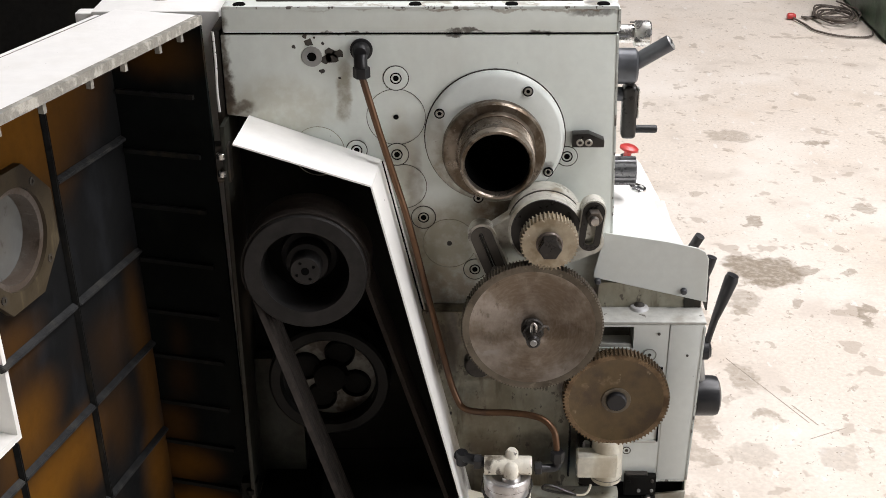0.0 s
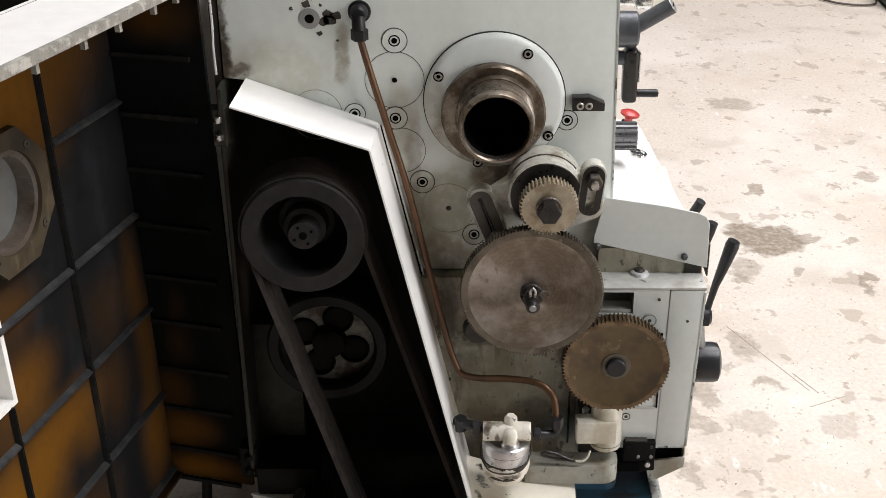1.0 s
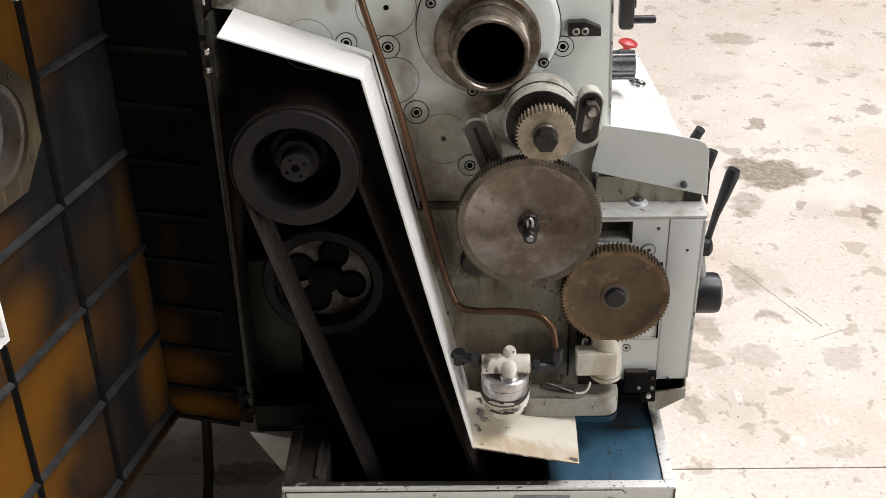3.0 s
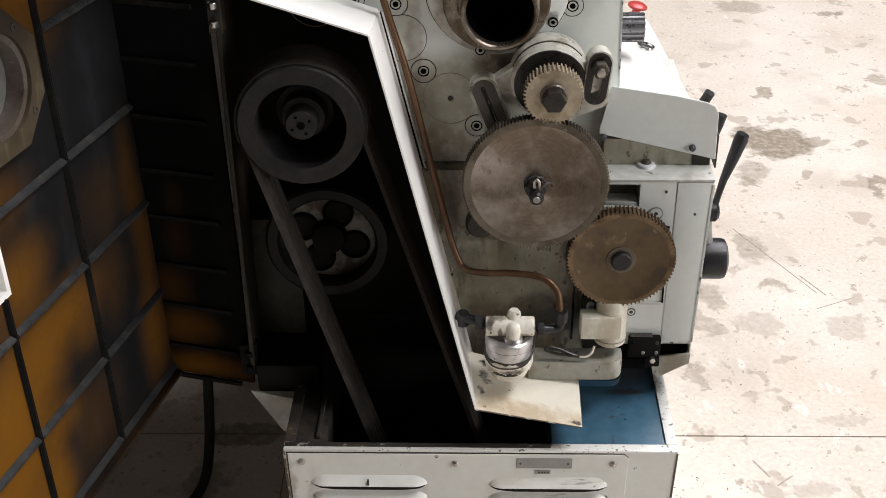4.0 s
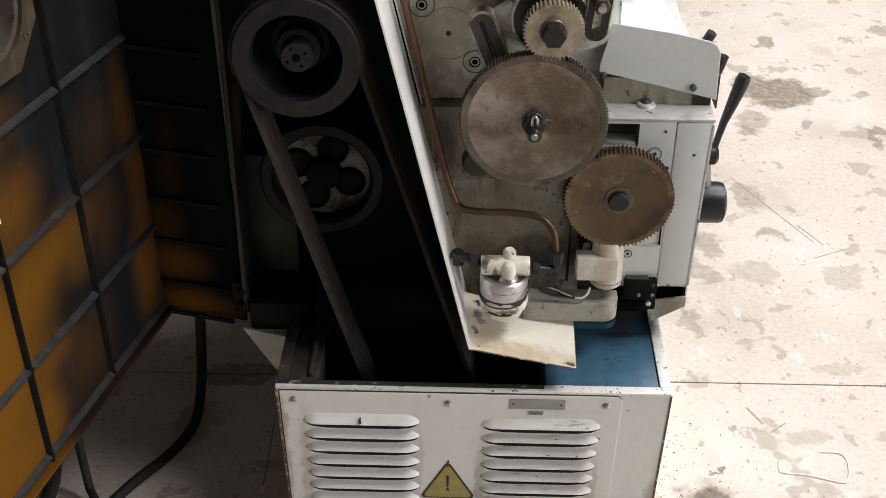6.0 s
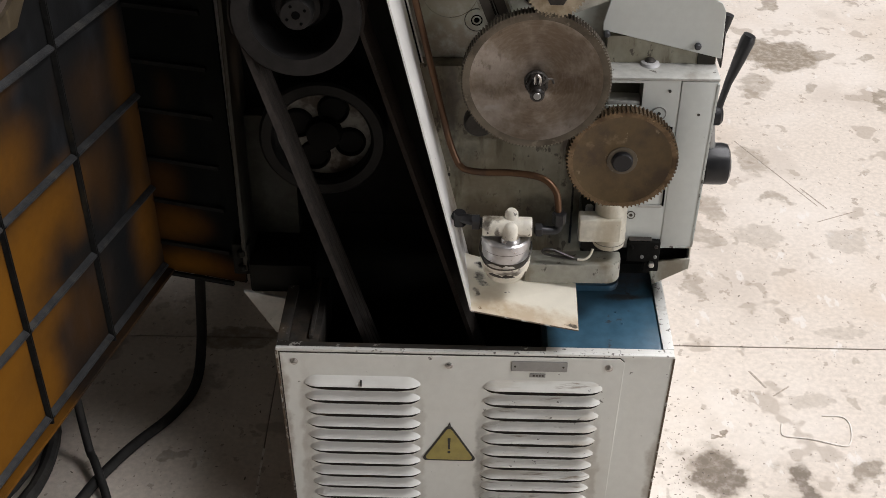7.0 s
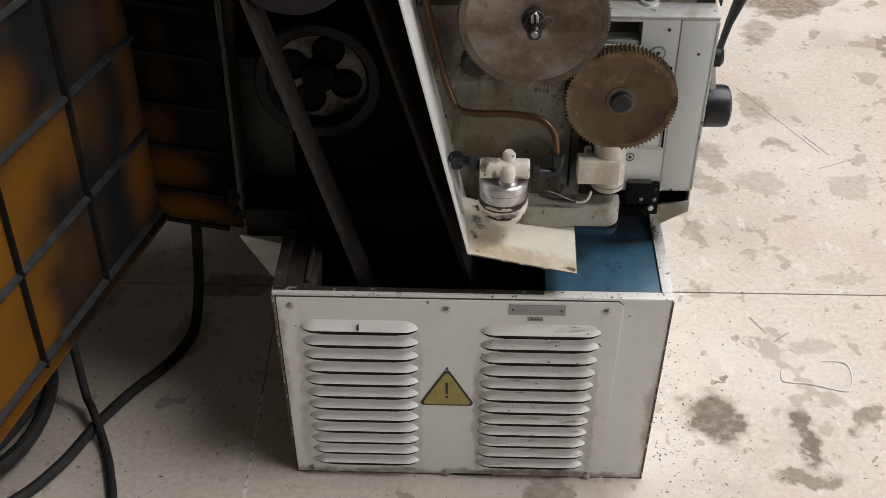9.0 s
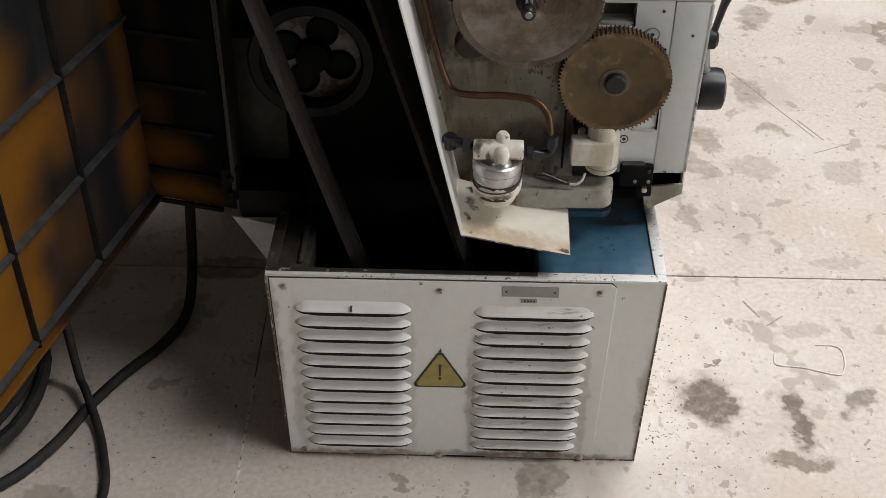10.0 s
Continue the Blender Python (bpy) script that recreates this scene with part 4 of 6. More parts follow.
part("banjo_face", turned([(0, 0.0012), (0.0515, 0.0012), (0.0525, 0.0), (0, 0.0)], facing(GX - 0.003, BJ - 0.002, 0.951), 56), oil_black, banjo, "dark oily machined face")
part("arm_face", slotted_arm(0.1665, 0.960, 0.0400, 0.0165, -6, BJ - 0.0052, BJ - 0.004, 0.40), oil_black, banjo)
part("arm_face", slotted_arm(0.0130, 0.912, 0.0440, 0.0170, 21, BJ + 0.0046, BJ + 0.006, 0.20), arm_recess, banjo)
part("slot_depth", slotted_arm(0.1665, 0.960, 0.036, 0.010, -6, BJ + 0.012, BJ + 0.019, 0.05), void, banjo)
part("right_arm", slotted_arm(0.1665, 0.960, 0.0425, 0.0185, -6, BJ - 0.004, BJ + 0.02), banjo_mat, banjo)
part("slot_depth", slotted_arm(0.0130, 0.912, 0.042, 0.0115, 21, BJ + 0.008, BJ + 0.014, 0.05), oil_black, banjo)
part("groove", turned([(0.0560, -0.022), (0.0572, -0.022), (0.0572, -0.0255), (0.0560, -0.0255)], facing(GX - 0.003, BJ - 0.002, 0.951), 56), iron, banjo)
part("left_arm", slotted_arm(0.0130, 0.912, 0.0485, 0.0210, 21, BJ + 0.006, BJ + 0.03), banjo_mat, banjo)
part("right_web", link((0.125, 0.955), 0.030, (0.163, 0.962), 0.023, BJ + 0.001, BJ + 0.03), banjo_mat, banjo)
part("lower_web", link((0.112, 0.932), 0.046, (0.168, 0.928), 0.020, BJ + 0.008, BJ + 0.04), banjo_mat, banjo)
part("arm_web", link((0.075, 0.948), 0.034, (0.020, 0.932), 0.016, BJ + 0.012, BJ + 0.04), banjo_mat, banjo)
part("nut", hexagon(0.0125, 0, 0.016, facing(0.1690, BJ - 0.004, 0.978)), iron, banjo, "hexagon clamping nut")
part("stud", turned([(0, 0.026), (0.006, 0.025), (0.0065, 0.0), (0, 0)], facing(0.1690, BJ - 0.004, 0.978), 16), steel, banjo)
part("nut", hexagon(0.0125, 0, 0.014, facing(0.027, BJ + 0.006, 0.878)), iron, banjo, "hexagon clamping nut")

# change gears
tooth_steel = surface("greasy_tooth_steel", (0.15, 0.105, 0.062), 0.28, 0.75, layers=[((0.07, 0.045, 0.025), (24, 24, 24), 0.42, 0.60, 0.9, 0.45)], bump=0.12)
# last, pale patch paints the sheen at the gear face's lower left
gear_face = surface("turned_gear_steel", (0.275, 0.241, 0.208), 0.40, 0.75, patches=[
    ((0.085, 0.058, 0.036), (0.118, 0.098, 0.806), (0.036, 0.05, 0.018), 0.75), ((0.10, 0.072, 0.048), (0.080, 0.098, 0.770), (0.045, 0.05, 0.014), 0.6), ((0.09, 0.066, 0.045), (0.080, 0.098, 0.812), (0.030, 0.05, 0.030), 0.75),
    ((0.13, 0.10, 0.075), (0.10, 0.098, 0.86), (0.06, 0.05, 0.025), 0.45), ((0.34, 0.32, 0.30), (0.012, 0.098, 0.765), (0.020, 0.05, 0.006), 0.6)], warp=0.02, warp_scale=45, layers=[
    ((0.13, 0.095, 0.062), (16, 16, 16), 0.40, 0.62, 0.85, 0.5), ((0.08, 0.062, 0.045), (60, 60, 34), 0.62, 0.70, 0.5, 0.5), ((0.10, 0.078, 0.056), (24, 24, 24), 0.60, 0.76, 0.5, 0.5)], bump=0.10, bump_scale=260)


def turned_marks(m, x, z, light, amount=0.5):
    """Concentric tool marks round an axis along y, and the sheen that they give."""
    nt = m.node_tree
    n, ln, bsdf = nt.nodes, nt.links, nt.nodes["Principled BSDF"]
    sep = n.new("ShaderNodeSeparateXYZ")
    ln.new(n.new("ShaderNodeTexCoord").outputs["Object"], sep.inputs[0])

    def calc(op, a, b=0.0):
        q = n.new("ShaderNodeMath")
        q.operation = op
        for k, v in enumerate((a, b)):
            if isinstance(v, (int, float)):
                q.inputs[k].default_value = v
            else:
                ln.new(v, q.inputs[k])
        return q.outputs[0]

    dx, dz = calc("SUBTRACT", sep.outputs[0], x), calc("SUBTRACT", sep.outputs[2], z)
    r = calc("SQRT", calc("ADD", calc("MULTIPLY", dx, dx), calc("MULTIPLY", dz, dz)))
    com = n.new("ShaderNodeCombineXYZ")
    ln.new(calc("MULTIPLY", r, 330.0), com.inputs[0]), ln.new(calc("MULTIPLY", calc("ARCTAN2", dz, dx), 5.0), com.inputs[1])
    t = n.new("ShaderNodeTexNoise")
    t.inputs["Scale"].default_value, t.inputs["Detail"].default_value = 1.0, 3.0
    ln.new(com.outputs[0], t.inputs["Vector"])
    rng = n.new("ShaderNodeMapRange")
    for k, v in enumerate((0.45, 0.72, 0.0, amount)):
        rng.inputs[k + 1].default_value = v
    ln.new(t.outputs["Fac"], rng.inputs[0])
    mx = n.new("ShaderNodeMix")
    mx.data_type = "RGBA"
    old = bsdf.inputs["Base Color"].links[0].from_socket
    ln.new(rng.outputs[0], mx.inputs[0]), ln.new(old, mx.inputs[6])
    mx.inputs[7].default_value = (*light, 1)
    ln.new(mx.outputs[2], bsdf.inputs["Base Color"])
    tan = n.new("ShaderNodeTangent")
    tan.direction_type, tan.axis = "RADIAL", "Y"
    bsdf.inputs["Anisotropic"].default_value = 0.75
    ln.new(tan.outputs[0], bsdf.inputs["Tangent"])


turned_marks(gear_face, 0.080, 0.8085, (0.36, 0.325, 0.29), 0.15)
G = facing(GX, 0.098, GZ)
small = part("small_gear", toothed(43, 0.0432, 0.0018, 0.022, G, 0.02), [bright_gear, bright_gear], lathe, "small steel change gear")
part("washer", turned([(0, 0.004), (0.018, 0.004), (0.020, 0.002), (0.020, -0.001), (0, -0.001)], G, 30), gear_steel, small)
part("bolt_head", hexagon(0.0175, 0.004, 0.021, G), oil_black, small, "dark hexagon bolt")
G = facing(0.080, 0.098, 0.8085)
large = part("large_gear", toothed(132, 0.1085, 0.0015, 0.018, G, 0.03, 0.0010, 0.010), [gear_rim, gear_face], lathe, "large oily steel change gear with fine teeth")
part("hub", turned([(0, 0.005), (0.016, 0.005), (0.0175, 0.003), (0.0175, -0.002), (0, -0.002)], G, 30), iron, large, "dark oily washer")
part("nut", hexagon(0.0165, 0.005, 0.019, G), oil_black, large, "dark hexagon nut")
part("stud", turned([(0, 0.046), (0.0075, 0.0455), (0.0105, 0.042), (0.0110, 0.036), (0.0110, 0.0), (0, 0)], G, 24), oil_black, large, "dark stud end")
part("stud_end", turned([(0, 0.0475), (0.0045, 0.0473), (0.0055, 0.0455), (0, 0.0455)], G, 16), plate_grey, large)
part("split_pin", tube([(0.078, 0.068, 0.8165), (0.077, 0.068, 0.828), (0.080, 0.066, 0.8345), (0.084, 0.066, 0.829), (0.083, 0.068, 0.8165)], 0.0020, 8), steel, large, "bright split pin")
part("pin_leg", tube([(0.086, 0.072, 0.8165), (0.094, 0.074, 0.824), (0.101, 0.080, 0.822), (0.104, 0.084, 0.814)], 0.0018, 8), iron, large)
part("backing_gear", toothed(70, 0.070, 0.002, 0.02, facing(0.080, 0.123, 0.8085), 0.03), [gear_steel, gear_steel], large, "second gear behind")
G = facing(0.2135, 0.100, 0.679)
lower = part("lower_gear", toothed(81, 0.0835, 0.0017, 0.022, G, 0.02, 0.0010, 0.007), [tooth_steel, rust_steel], lathe, "brown greasy change gear")
part("hub_cap", turned([(0, 0.008), (0.0135, 0.008), (0.0155, 0.006), (0.0163, 0.0), (0.0163, -0.002), (0, -0.002)], G, 32), black, lower, "dark hub cap")
part("hub_ring", turned([(0.0160, 0.0006), (0.0225, 0.0006), (0.0230, -0.0015), (0.0160, -0.0015)], G, 36), gear_rim, lower, "oily ring round the hub")
part("shaft", turned([(0.02, -0.022), (0.02, -0.05), (0, -0.05)], G, 24), iron, lower)

# gearbox
b = bmesh.new()
for x0, x1, z0, z1 in ((0.187, 0.240, 0.788, 0.792), (0.187, 0.240, 0.497, 0.750), (0.240, 0.2945, 0.497, 0.792)):
    box(x0, x1, 0.14, 0.20, z0, z1, bm=b)
box(0.187, 0.2945, 0.20, 0.30, 0.50, 0.788, bm=b)
gearbox = part("feed_gearbox", b, enamel, lathe, "grey-white feed gearbox")
part("recess", box(0.1885, 0.2385, 0.175, 0.199, 0.7515, 0.7865), grimy_grey, gearbox, "dark recess")
b = prism([(0.2955, 0.792), (0.350, 0.792), (0.341, 0.500), (0.2905, 0.500)], 0.1385, 0.62, 0.0025)
side = part("gearbox_end_panel", b, enamel, gearbox, "smooth grey-white end panel")
# oily enamel here also stands for the shade of the cover plate
part("ledge_back", box(0.187, 0.3495, 0.1885, 0.2985, 0.7975, 0.8400), dirty_enamel, gearbox)
# dark sheet paints the shade in the ledge's right corner
part("ledge_gap_shade", box(0.322, 0.3480, 0.1868, 0.1884, 0.7975, 0.826), olive, gearbox, "dark sheet for the shaded gap behind the cover plate")
part("ledge", box(0.186, 0.351, 0.139, 0.300, 0.7925, 0.797, 0.0015), grey_dirty, gearbox, "dirty ledge of the gearbox")
q = bmesh.new()
hexa(q, [(0.3385, 0.1375, 0.502), (0.3416, 0.1375, 0.502), (0.3416, 0.142, 0.502), (0.3385, 0.142, 0.502), (0.3475, 0.1375, 0.789), (0.3506, 0.1375, 0.789), (0.3506, 0.142, 0.789), (0.3475, 0.142, 0.789)])
part("chipped_corner", q, chipped, gearbox, "corner with chipped paint")
part("chipped_corner", box(0.2915, 0.3380, 0.1375, 0.142, 0.4995, 0.5025), chipped, gearbox, "bottom edge with chipped paint")
part("recess_sill", box(0.1895, 0.2375, 0.143, 0.172, 0.7505, 0.7560, 0.001), grey_dirty, gearbox)
part("slot_edge", box(0.2865, 0.2888, 0.1375, 0.1415, 0.577, 0.716), void, gearbox, "dark edge of the slot behind the gear")
part("slot_edge", box(0.2740, 0.2864, 0.1378, 0.1415, 0.702, 0.716), void, gearbox, "dark edge of the slot behind the gear")
part("slot_floor", box(0.2500, 0.2864, 0.1370, 0.1410, 0.5740, 0.5790, 0.0008, seg=1), grey_dirty, gearbox)
for x, z in ((0.2400, 0.559), (0.2664, 0.7385)):
    r = 0.0066 if z < 0.6 else 0.0105
    b = turned([(0, 0.0010), (r - 0.001, 0.0010), (r, 0.0002), (r, -0.001), (0, -0.001)], facing(x, 0.14, z), 24)
    plug = part("plug", b, enamel, gearbox)
    part("plug_ring", turned([(r - 0.001, 0.0006), (r - 0.001, 0.0014), (r + 0.0004, 0.0014), (r + 0.0004, 0.0006)], facing(x, 0.14, z), 24), iron if z < 0.6 else plate_grey, plug)
    part("plug_socket", turned([(0, 0.0016), (0.0028, 0.0016), (0.0028, 0.0008)], facing(x, 0.14, z), 12), iron, plug)
for x, z in ((0.279, 0.776), (0.325, 0.738)):
    part("pin_hole", turned([(0, 0.0008), (0.0022, 0.0008), (0.0024, -0.001), (0, -0.001)], facing(x, 0.1385, z), 10), iron, gearbox)
b = turned([(0, 0.006), (0.007, 0.006), (0.013, 0.004), (0.0155, 0.0), (0.0155, -0.001), (0, -0.001)], Matrix.Translation((0.252, 0.185, 0.797)), 24)
part("oil_cup", b, satin, gearbox, "metal oil filler cup")
part("oil_cup_lid", turned([(0, 0.010), (0.005, 0.0095), (0.0085, 0.006), (0.0085, 0.004), (0, 0.004)], Matrix.Translation((0.252, 0.185, 0.797)), 18), iron, gearbox)
body = part("apron_body", box(0.2105, 0.352, 0.300, 0.62, 0.50, 0.775, 0.004), dirty_enamel, lathe)

# folded cover plate over the gearbox
b = prism([(0.1935, 0.928), (0.288, 0.9135), (0.336, 0.9025), (0.348, 0.896), (0.3545, 0.884), (0.3565, 0.808), (0.178, 0.851), (0.178, 0.862)], 0.184, 0.1865, 0.0008, 1)
plate = part("gearbox_cover_plate", b, enamel, lathe, "grey-white sloping cover plate")
# added sheet over the plate's open top; it keeps light off the ledge
b = bmesh.new()
hexa(b, [(0.1935, 0.1865, 0.9255), (0.3545, 0.1865, 0.8815), (0.374, 0.305, 0.7815), (0.205, 0.305, 0.8205), (0.1935, 0.1865, 0.9275), (0.3545, 0.1865, 0.8835), (0.374, 0.305, 0.7835), (0.205, 0.305, 0.8225)])
part("cover_light_stop", b, guard_paint, plate, "white sheet added over the cover to keep light off the ledge")
part("chipped_end", box(0.3572, 0.3600, 0.190, 0.27, 0.790, 0.846, 0.001, seg=1), bare_edge, plate, "chipped edge of the cover")
for x, z in ((0.1845, 0.846), (0.3195, 0.8285)):
    part("screw", turned([(0, 0.008), (0.0035, 0.0075), (0.0052, 0.005), (0.0052, -0.001), (0, -0.001)], facing(x, 0.184, z), 12), lever_grey, plate)

# sloping switch housing along the bed, with its push buttons
b = bmesh.new()
hexa(b, [(0.2, 0.30, 0.60), (0.375, 0.30, 0.60), (0.330, 0.84, 0.60), (0.2, 0.84, 0.60), (0.2, 0.30, 0.822), (0.374, 0.30, 0.788), (0.328, 0.84, 0.788), (0.2, 0.84, 0.822)])
bmesh.ops.recalc_face_normals(b, faces=b.faces)
bmesh.ops.bevel(b, geom=b.edges[:], offset=0.007, segments=3, affect="EDGES")
housing = part("switch_housing", b, guard_paint, lathe, "white sloping switch housing")
M = Matrix.Translation((0.291, 0.775, 0.803)) @ Matrix.Rotation(radians(12), 4, "Y")
estop = part("stop_button", turned([(0, 0.040), (0.012, 0.039), (0.0185, 0.035), (0.0190, 0.031), (0.016, 0.029), (0.0075, 0.027), (0.0075, 0.014)], M, 28), red, housing, "red mushroom stop button")
part("button_collar", turned([(0.0075, 0.016), (0.013, 0.016), (0.015, 0.012), (0.015, 0.0), (0, 0)], M, 24), chrome, estop)
M = Matrix.Translation((0.301, 0.655, 0.796)) @ Matrix.Rotation(radians(12), 4, "Y")
btn = part("push_button", turned([(0.010, 0.0), (0.018, 0.0), (0.018, 0.006), (0.0165, 0.009), (0.012, 0.010), (0.010, 0.007)], M, 28), chrome, housing, "chrome ringed push button")
part("button_cap", turned([(0, 0.008), (0.0095, 0.007), (0.010, 0.0), (0, 0)], M, 20), black, btn)
M = sideways(0.215, 0.60, 0.860)
part("knurled_knob", toothed(14, 0.0265, 0.0022, 0.071, M @ Matrix.Translation((0, 0, 0.074)), 0.01), [knob_grey, knob_grey], lathe, "grey knurled adjusting knob")

# selector levers on the headstock's operator side
LY = 0.45
M = sideways(0.203, LY, 1.109)
lev = part("selector_lever", turned([(0, 0.058), (0.025, 0.058), (0.0295, 0.054), (0.0305, 0.0), (0, 0)], M, 32), lever_grey, lathe, "grey selector lever hub with a dark grey grip")
part("lever_grip", tube([(0.250, LY, 1.110), (0.270, LY - 0.004, 1.124), (0.312, LY - 0.01, 1.152)], 0.0135, 18, 2), lever_grey, lev, "dark grey grip")
M2 = Matrix.Translation((0.312, LY - 0.01, 1.152)) @ Vector((0.042, -0.006, 0.028)).to_track_quat("Z", "Y").to_matrix().to_4x4()
part("grip_screw", turned([(0, 0.002), (0.011, 0.002), (0.0125, 0.0), (0, 0)], M2, 20), plate_grey, lev, "slotted end screw")
part("screw_slot", box(-0.010, 0.010, -0.0012, 0.0012, 0.0018, 0.0026), void, lev).matrix_basis = M2
M = sideways(0.203, 0.53, 1.140)
knob = part("speed_knob", turned([(0, 0.088), (0.020, 0.088), (0.0225, 0.085), (0.0225, 0.062), (0.0215, 0.060), (0.016, 0.059), (0.016, 0.0), (0, 0)], M, 32), alu, lathe, "dull metal speed knob")
part("mark", box(0.255, 0.285, 0.5285, 0.5315, 1.1595, 1.1612), sticker_black, knob)
b = box(0.239, 0.264, 0.434, 0.466, 0.984, 1.076, 0.009, seg=4)
wheel = part("crank_arm", b, oil_black, lathe, "dark crank arm with a black handle")
part("crank_shaft", turned([(0, 0.040), (0.012, 0.040), (0.012, 0.0), (0, 0)], sideways(0.203, 0.45, 1.060), 20), lever_grey, wheel)
part("crank_edge", box(0.2642, 0.2672, 0.440, 0.460, 1.020, 1.070, 0.001, seg=1), alu, wheel, "bright worn edge")
part("wheel_pin", turned([(0, 0.062), (0.006, 0.060), (0.007, 0.056), (0.0065, 0.0), (0, 0)], sideways(0.240, 0.45, 0.998), 16), black, wheel)

# levers of the gearbox
stub = part("short_lever", tube([(0.345, 0.36, 0.79), (0.358, 0.355, 0.818), (0.370, 0.35, 0.845)], 0.0085, 14, 2), black, lathe, "short black lever stub")
stub2 = part("short_lever", tube([(0.368, 0.36, 0.74), (0.382, 0.35, 0.768), (0.393, 0.35, 0.806)], 0.009, 14, 2), black, lathe, "short black lever stub")
HY = 0.35
hub = part("gearbox_lever", turned([(0, 0.055), (0.012, 0.055), (0.017, 0.050), (0.018, 0.0), (0, 0)], sideways(0.350, HY, 0.625), 26), black, lathe, "black lever with a tapered grip")
b = bmesh.new()
line = [(0.396, HY, 0.630, 0.0060), (0.402, HY + 0.003, 0.655, 0.0058), (0.409, HY + 0.008, 0.682, 0.0068), (0.4215, HY + 0.015, 0.716, 0.0100), (0.434, HY + 0.022, 0.752, 0.0125), (0.4365, HY + 0.0235, 0.760, 0.0105)]
rings = []
for x, y, z, r in line:
    m = Matrix.Translation((x, y, z)) @ Matrix.Rotation(radians(19), 4, "Y")
    rings.append([b.verts.new(m @ Vector((r * math.cos(2 * math.pi * k / 18), r * math.sin(2 * math.pi * k / 18), 0))) for k in range(18)])
for a, c in zip(rings, rings[1:]):
    for k in range(18):
        b.faces.new((a[k], a[(k + 1) % 18], c[(k + 1) % 18], c[k]))
b.faces.new(rings[0]), b.faces.new(rings[-1])
part("grip", b, black, hub)
part("link", tube([(0.385, HY, 0.612), (0.388, HY, 0.585), (0.392, HY, 0.560)], 0.010, 14, 2), plate_grey, hub, "grey metal link")
M = sideways(0.345, HY, 0.532)
big = part("round_knob", turned([(0, 0.082), (0.026, 0.082), (0.034, 0.078), (0.036, 0.070), (0.036, 0.040), (0.031, 0.036), (0.029, 0.0), (0, 0)], M, 40), black, lathe, "large black round knob")
part("knob_disc", turned([(0, 0.0845), (0.018, 0.0840), (0.019, 0.0815), (0, 0.0815)], M, 30), plate_grey, big)

# bracket, wedge and block under the gearbox
b = box(0.238, 0.290, 0.126, 0.1385, 0.479, 0.517, 0.003)
box(0.266, 0.290, 0.1262, 0.1385, 0.461, 0.4788, 0.002, bm=b)
# lowest block is black in place of the shade over the tank
box(0.222, 0.284, 0.1700, 0.20, 0.425, 0.496, 0.004, bm=b)
brk = part("hinge_bracket", b, near_black, lathe, "black bracket with socket screws")
part("bracket_ledge", box(0.240, 0.276, 0.128, 0.1385, 0.5172, 0.5195, 0.0008, seg=1), iron, brk)
for x, z, m in ((0.245, 0.508, near_black), (0.283, 0.509, iron), (0.283, 0.490, plate_grey), (0.262, 0.490, plate_grey)):
    part("screw", screw_mesh(0.0028, 0.003, facing(x, 0.126, z)), m, brk)
part("clamp_bolt", hexagon(0.0048, 0.0, 0.008, facing(0.2775, 0.126, 0.477)), steel, brk, "bright bolt")
b = prism([(0.277, 0.466), (0.3425, 0.474), (0.3415, 0.455), (0.286, 0.422)], 0.145, 0.150, 0.0008, 1)
lip = part("drip_lip", b, arm_paint, lathe, "bent pale sheet lip under the gearbox")
part("lip_side", box(0.3405, 0.3425, 0.150, 0.50, 0.45, 0.50), pump_cream, lip)
# solid black block: the shade under the gearbox is in its colour
part("underside_shade_block", box(0.205, 0.3395, 0.165, 0.60, 0.448, 0.497), void, lathe, "black block holding the shade under the gearbox")
part("bed_base", box(-0.27, 0.20, 0.305, 0.60, 0.380, 0.445, 0.004), near_black, lathe, "dark base of the bed resting on the pedestal")
# added black sheet: the pedestal's inner shade is in its colour
part("pedestal_partition", box(-0.285, 0.113, 0.282, 0.292, 0.02, 0.46), near_black, lathe, "black sheet added for the darkness inside the pedestal")
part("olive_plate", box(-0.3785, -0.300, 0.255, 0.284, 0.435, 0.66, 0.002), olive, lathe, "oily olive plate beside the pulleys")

# solenoid housing and its rounded arm
b = box(0.1565, 0.2215, 0.092, 0.121, 0.537, 0.578, 0.004, seg=3)
sol = part("pump_housing", b, pump_cream, lathe, "cream painted pump housing")
part("pump_bell", turned([(0, 0.600), (0.0235, 0.600), (0.0245, 0.597), (0.0255, 0.527), (0.0245, 0.519), (0.020, 0.515), (0, 0.515)], Matrix.Translation((0.2065, 0.121, 0)), 36), pump_cream, sol)
part("bell_seam", turned([(0.0250, 0.5275), (0.0261, 0.5275), (0.0261, 0.5265), (0.0250, 0.5265)], Matrix.Translation((0.2065, 0.121, 0)), 36), grimy_grey, sol)
# added black block: the shade behind the pump is in its colour
part("pump_recess_block", box(0.163, 0.212, 0.1215, 0.1915, 0.500, 0.570, 0.003), oil_black, sol, "black block added for the dark recess behind the pump")
part("pump_bolt", hexagon(0.0062, 0.0, 0.010, Matrix.Translation((0.174, 0.132, 0.570))), satin, sol, "pale bolt head")
part("cable", tube([(0.180, 0.094, 0.524), (0.176, 0.090, 0.514), (0.168, 0.088, 0.508), (0.157, 0.089, 0.507)], 0.0020, 8), cream, sol)
part("knot", tube([(0.157, 0.089, 0.507), (0.138, 0.090, 0.509), (0.118, 0.091, 0.512), (0.103, 0.092, 0.517), (0.108, 0.094, 0.522), (0.124, 0.093, 0.519), (0.141, 0.091, 0.512), (0.152, 0.090, 0.508)], 0.0022, 8), oil_black, sol, "dark loop of the cable")
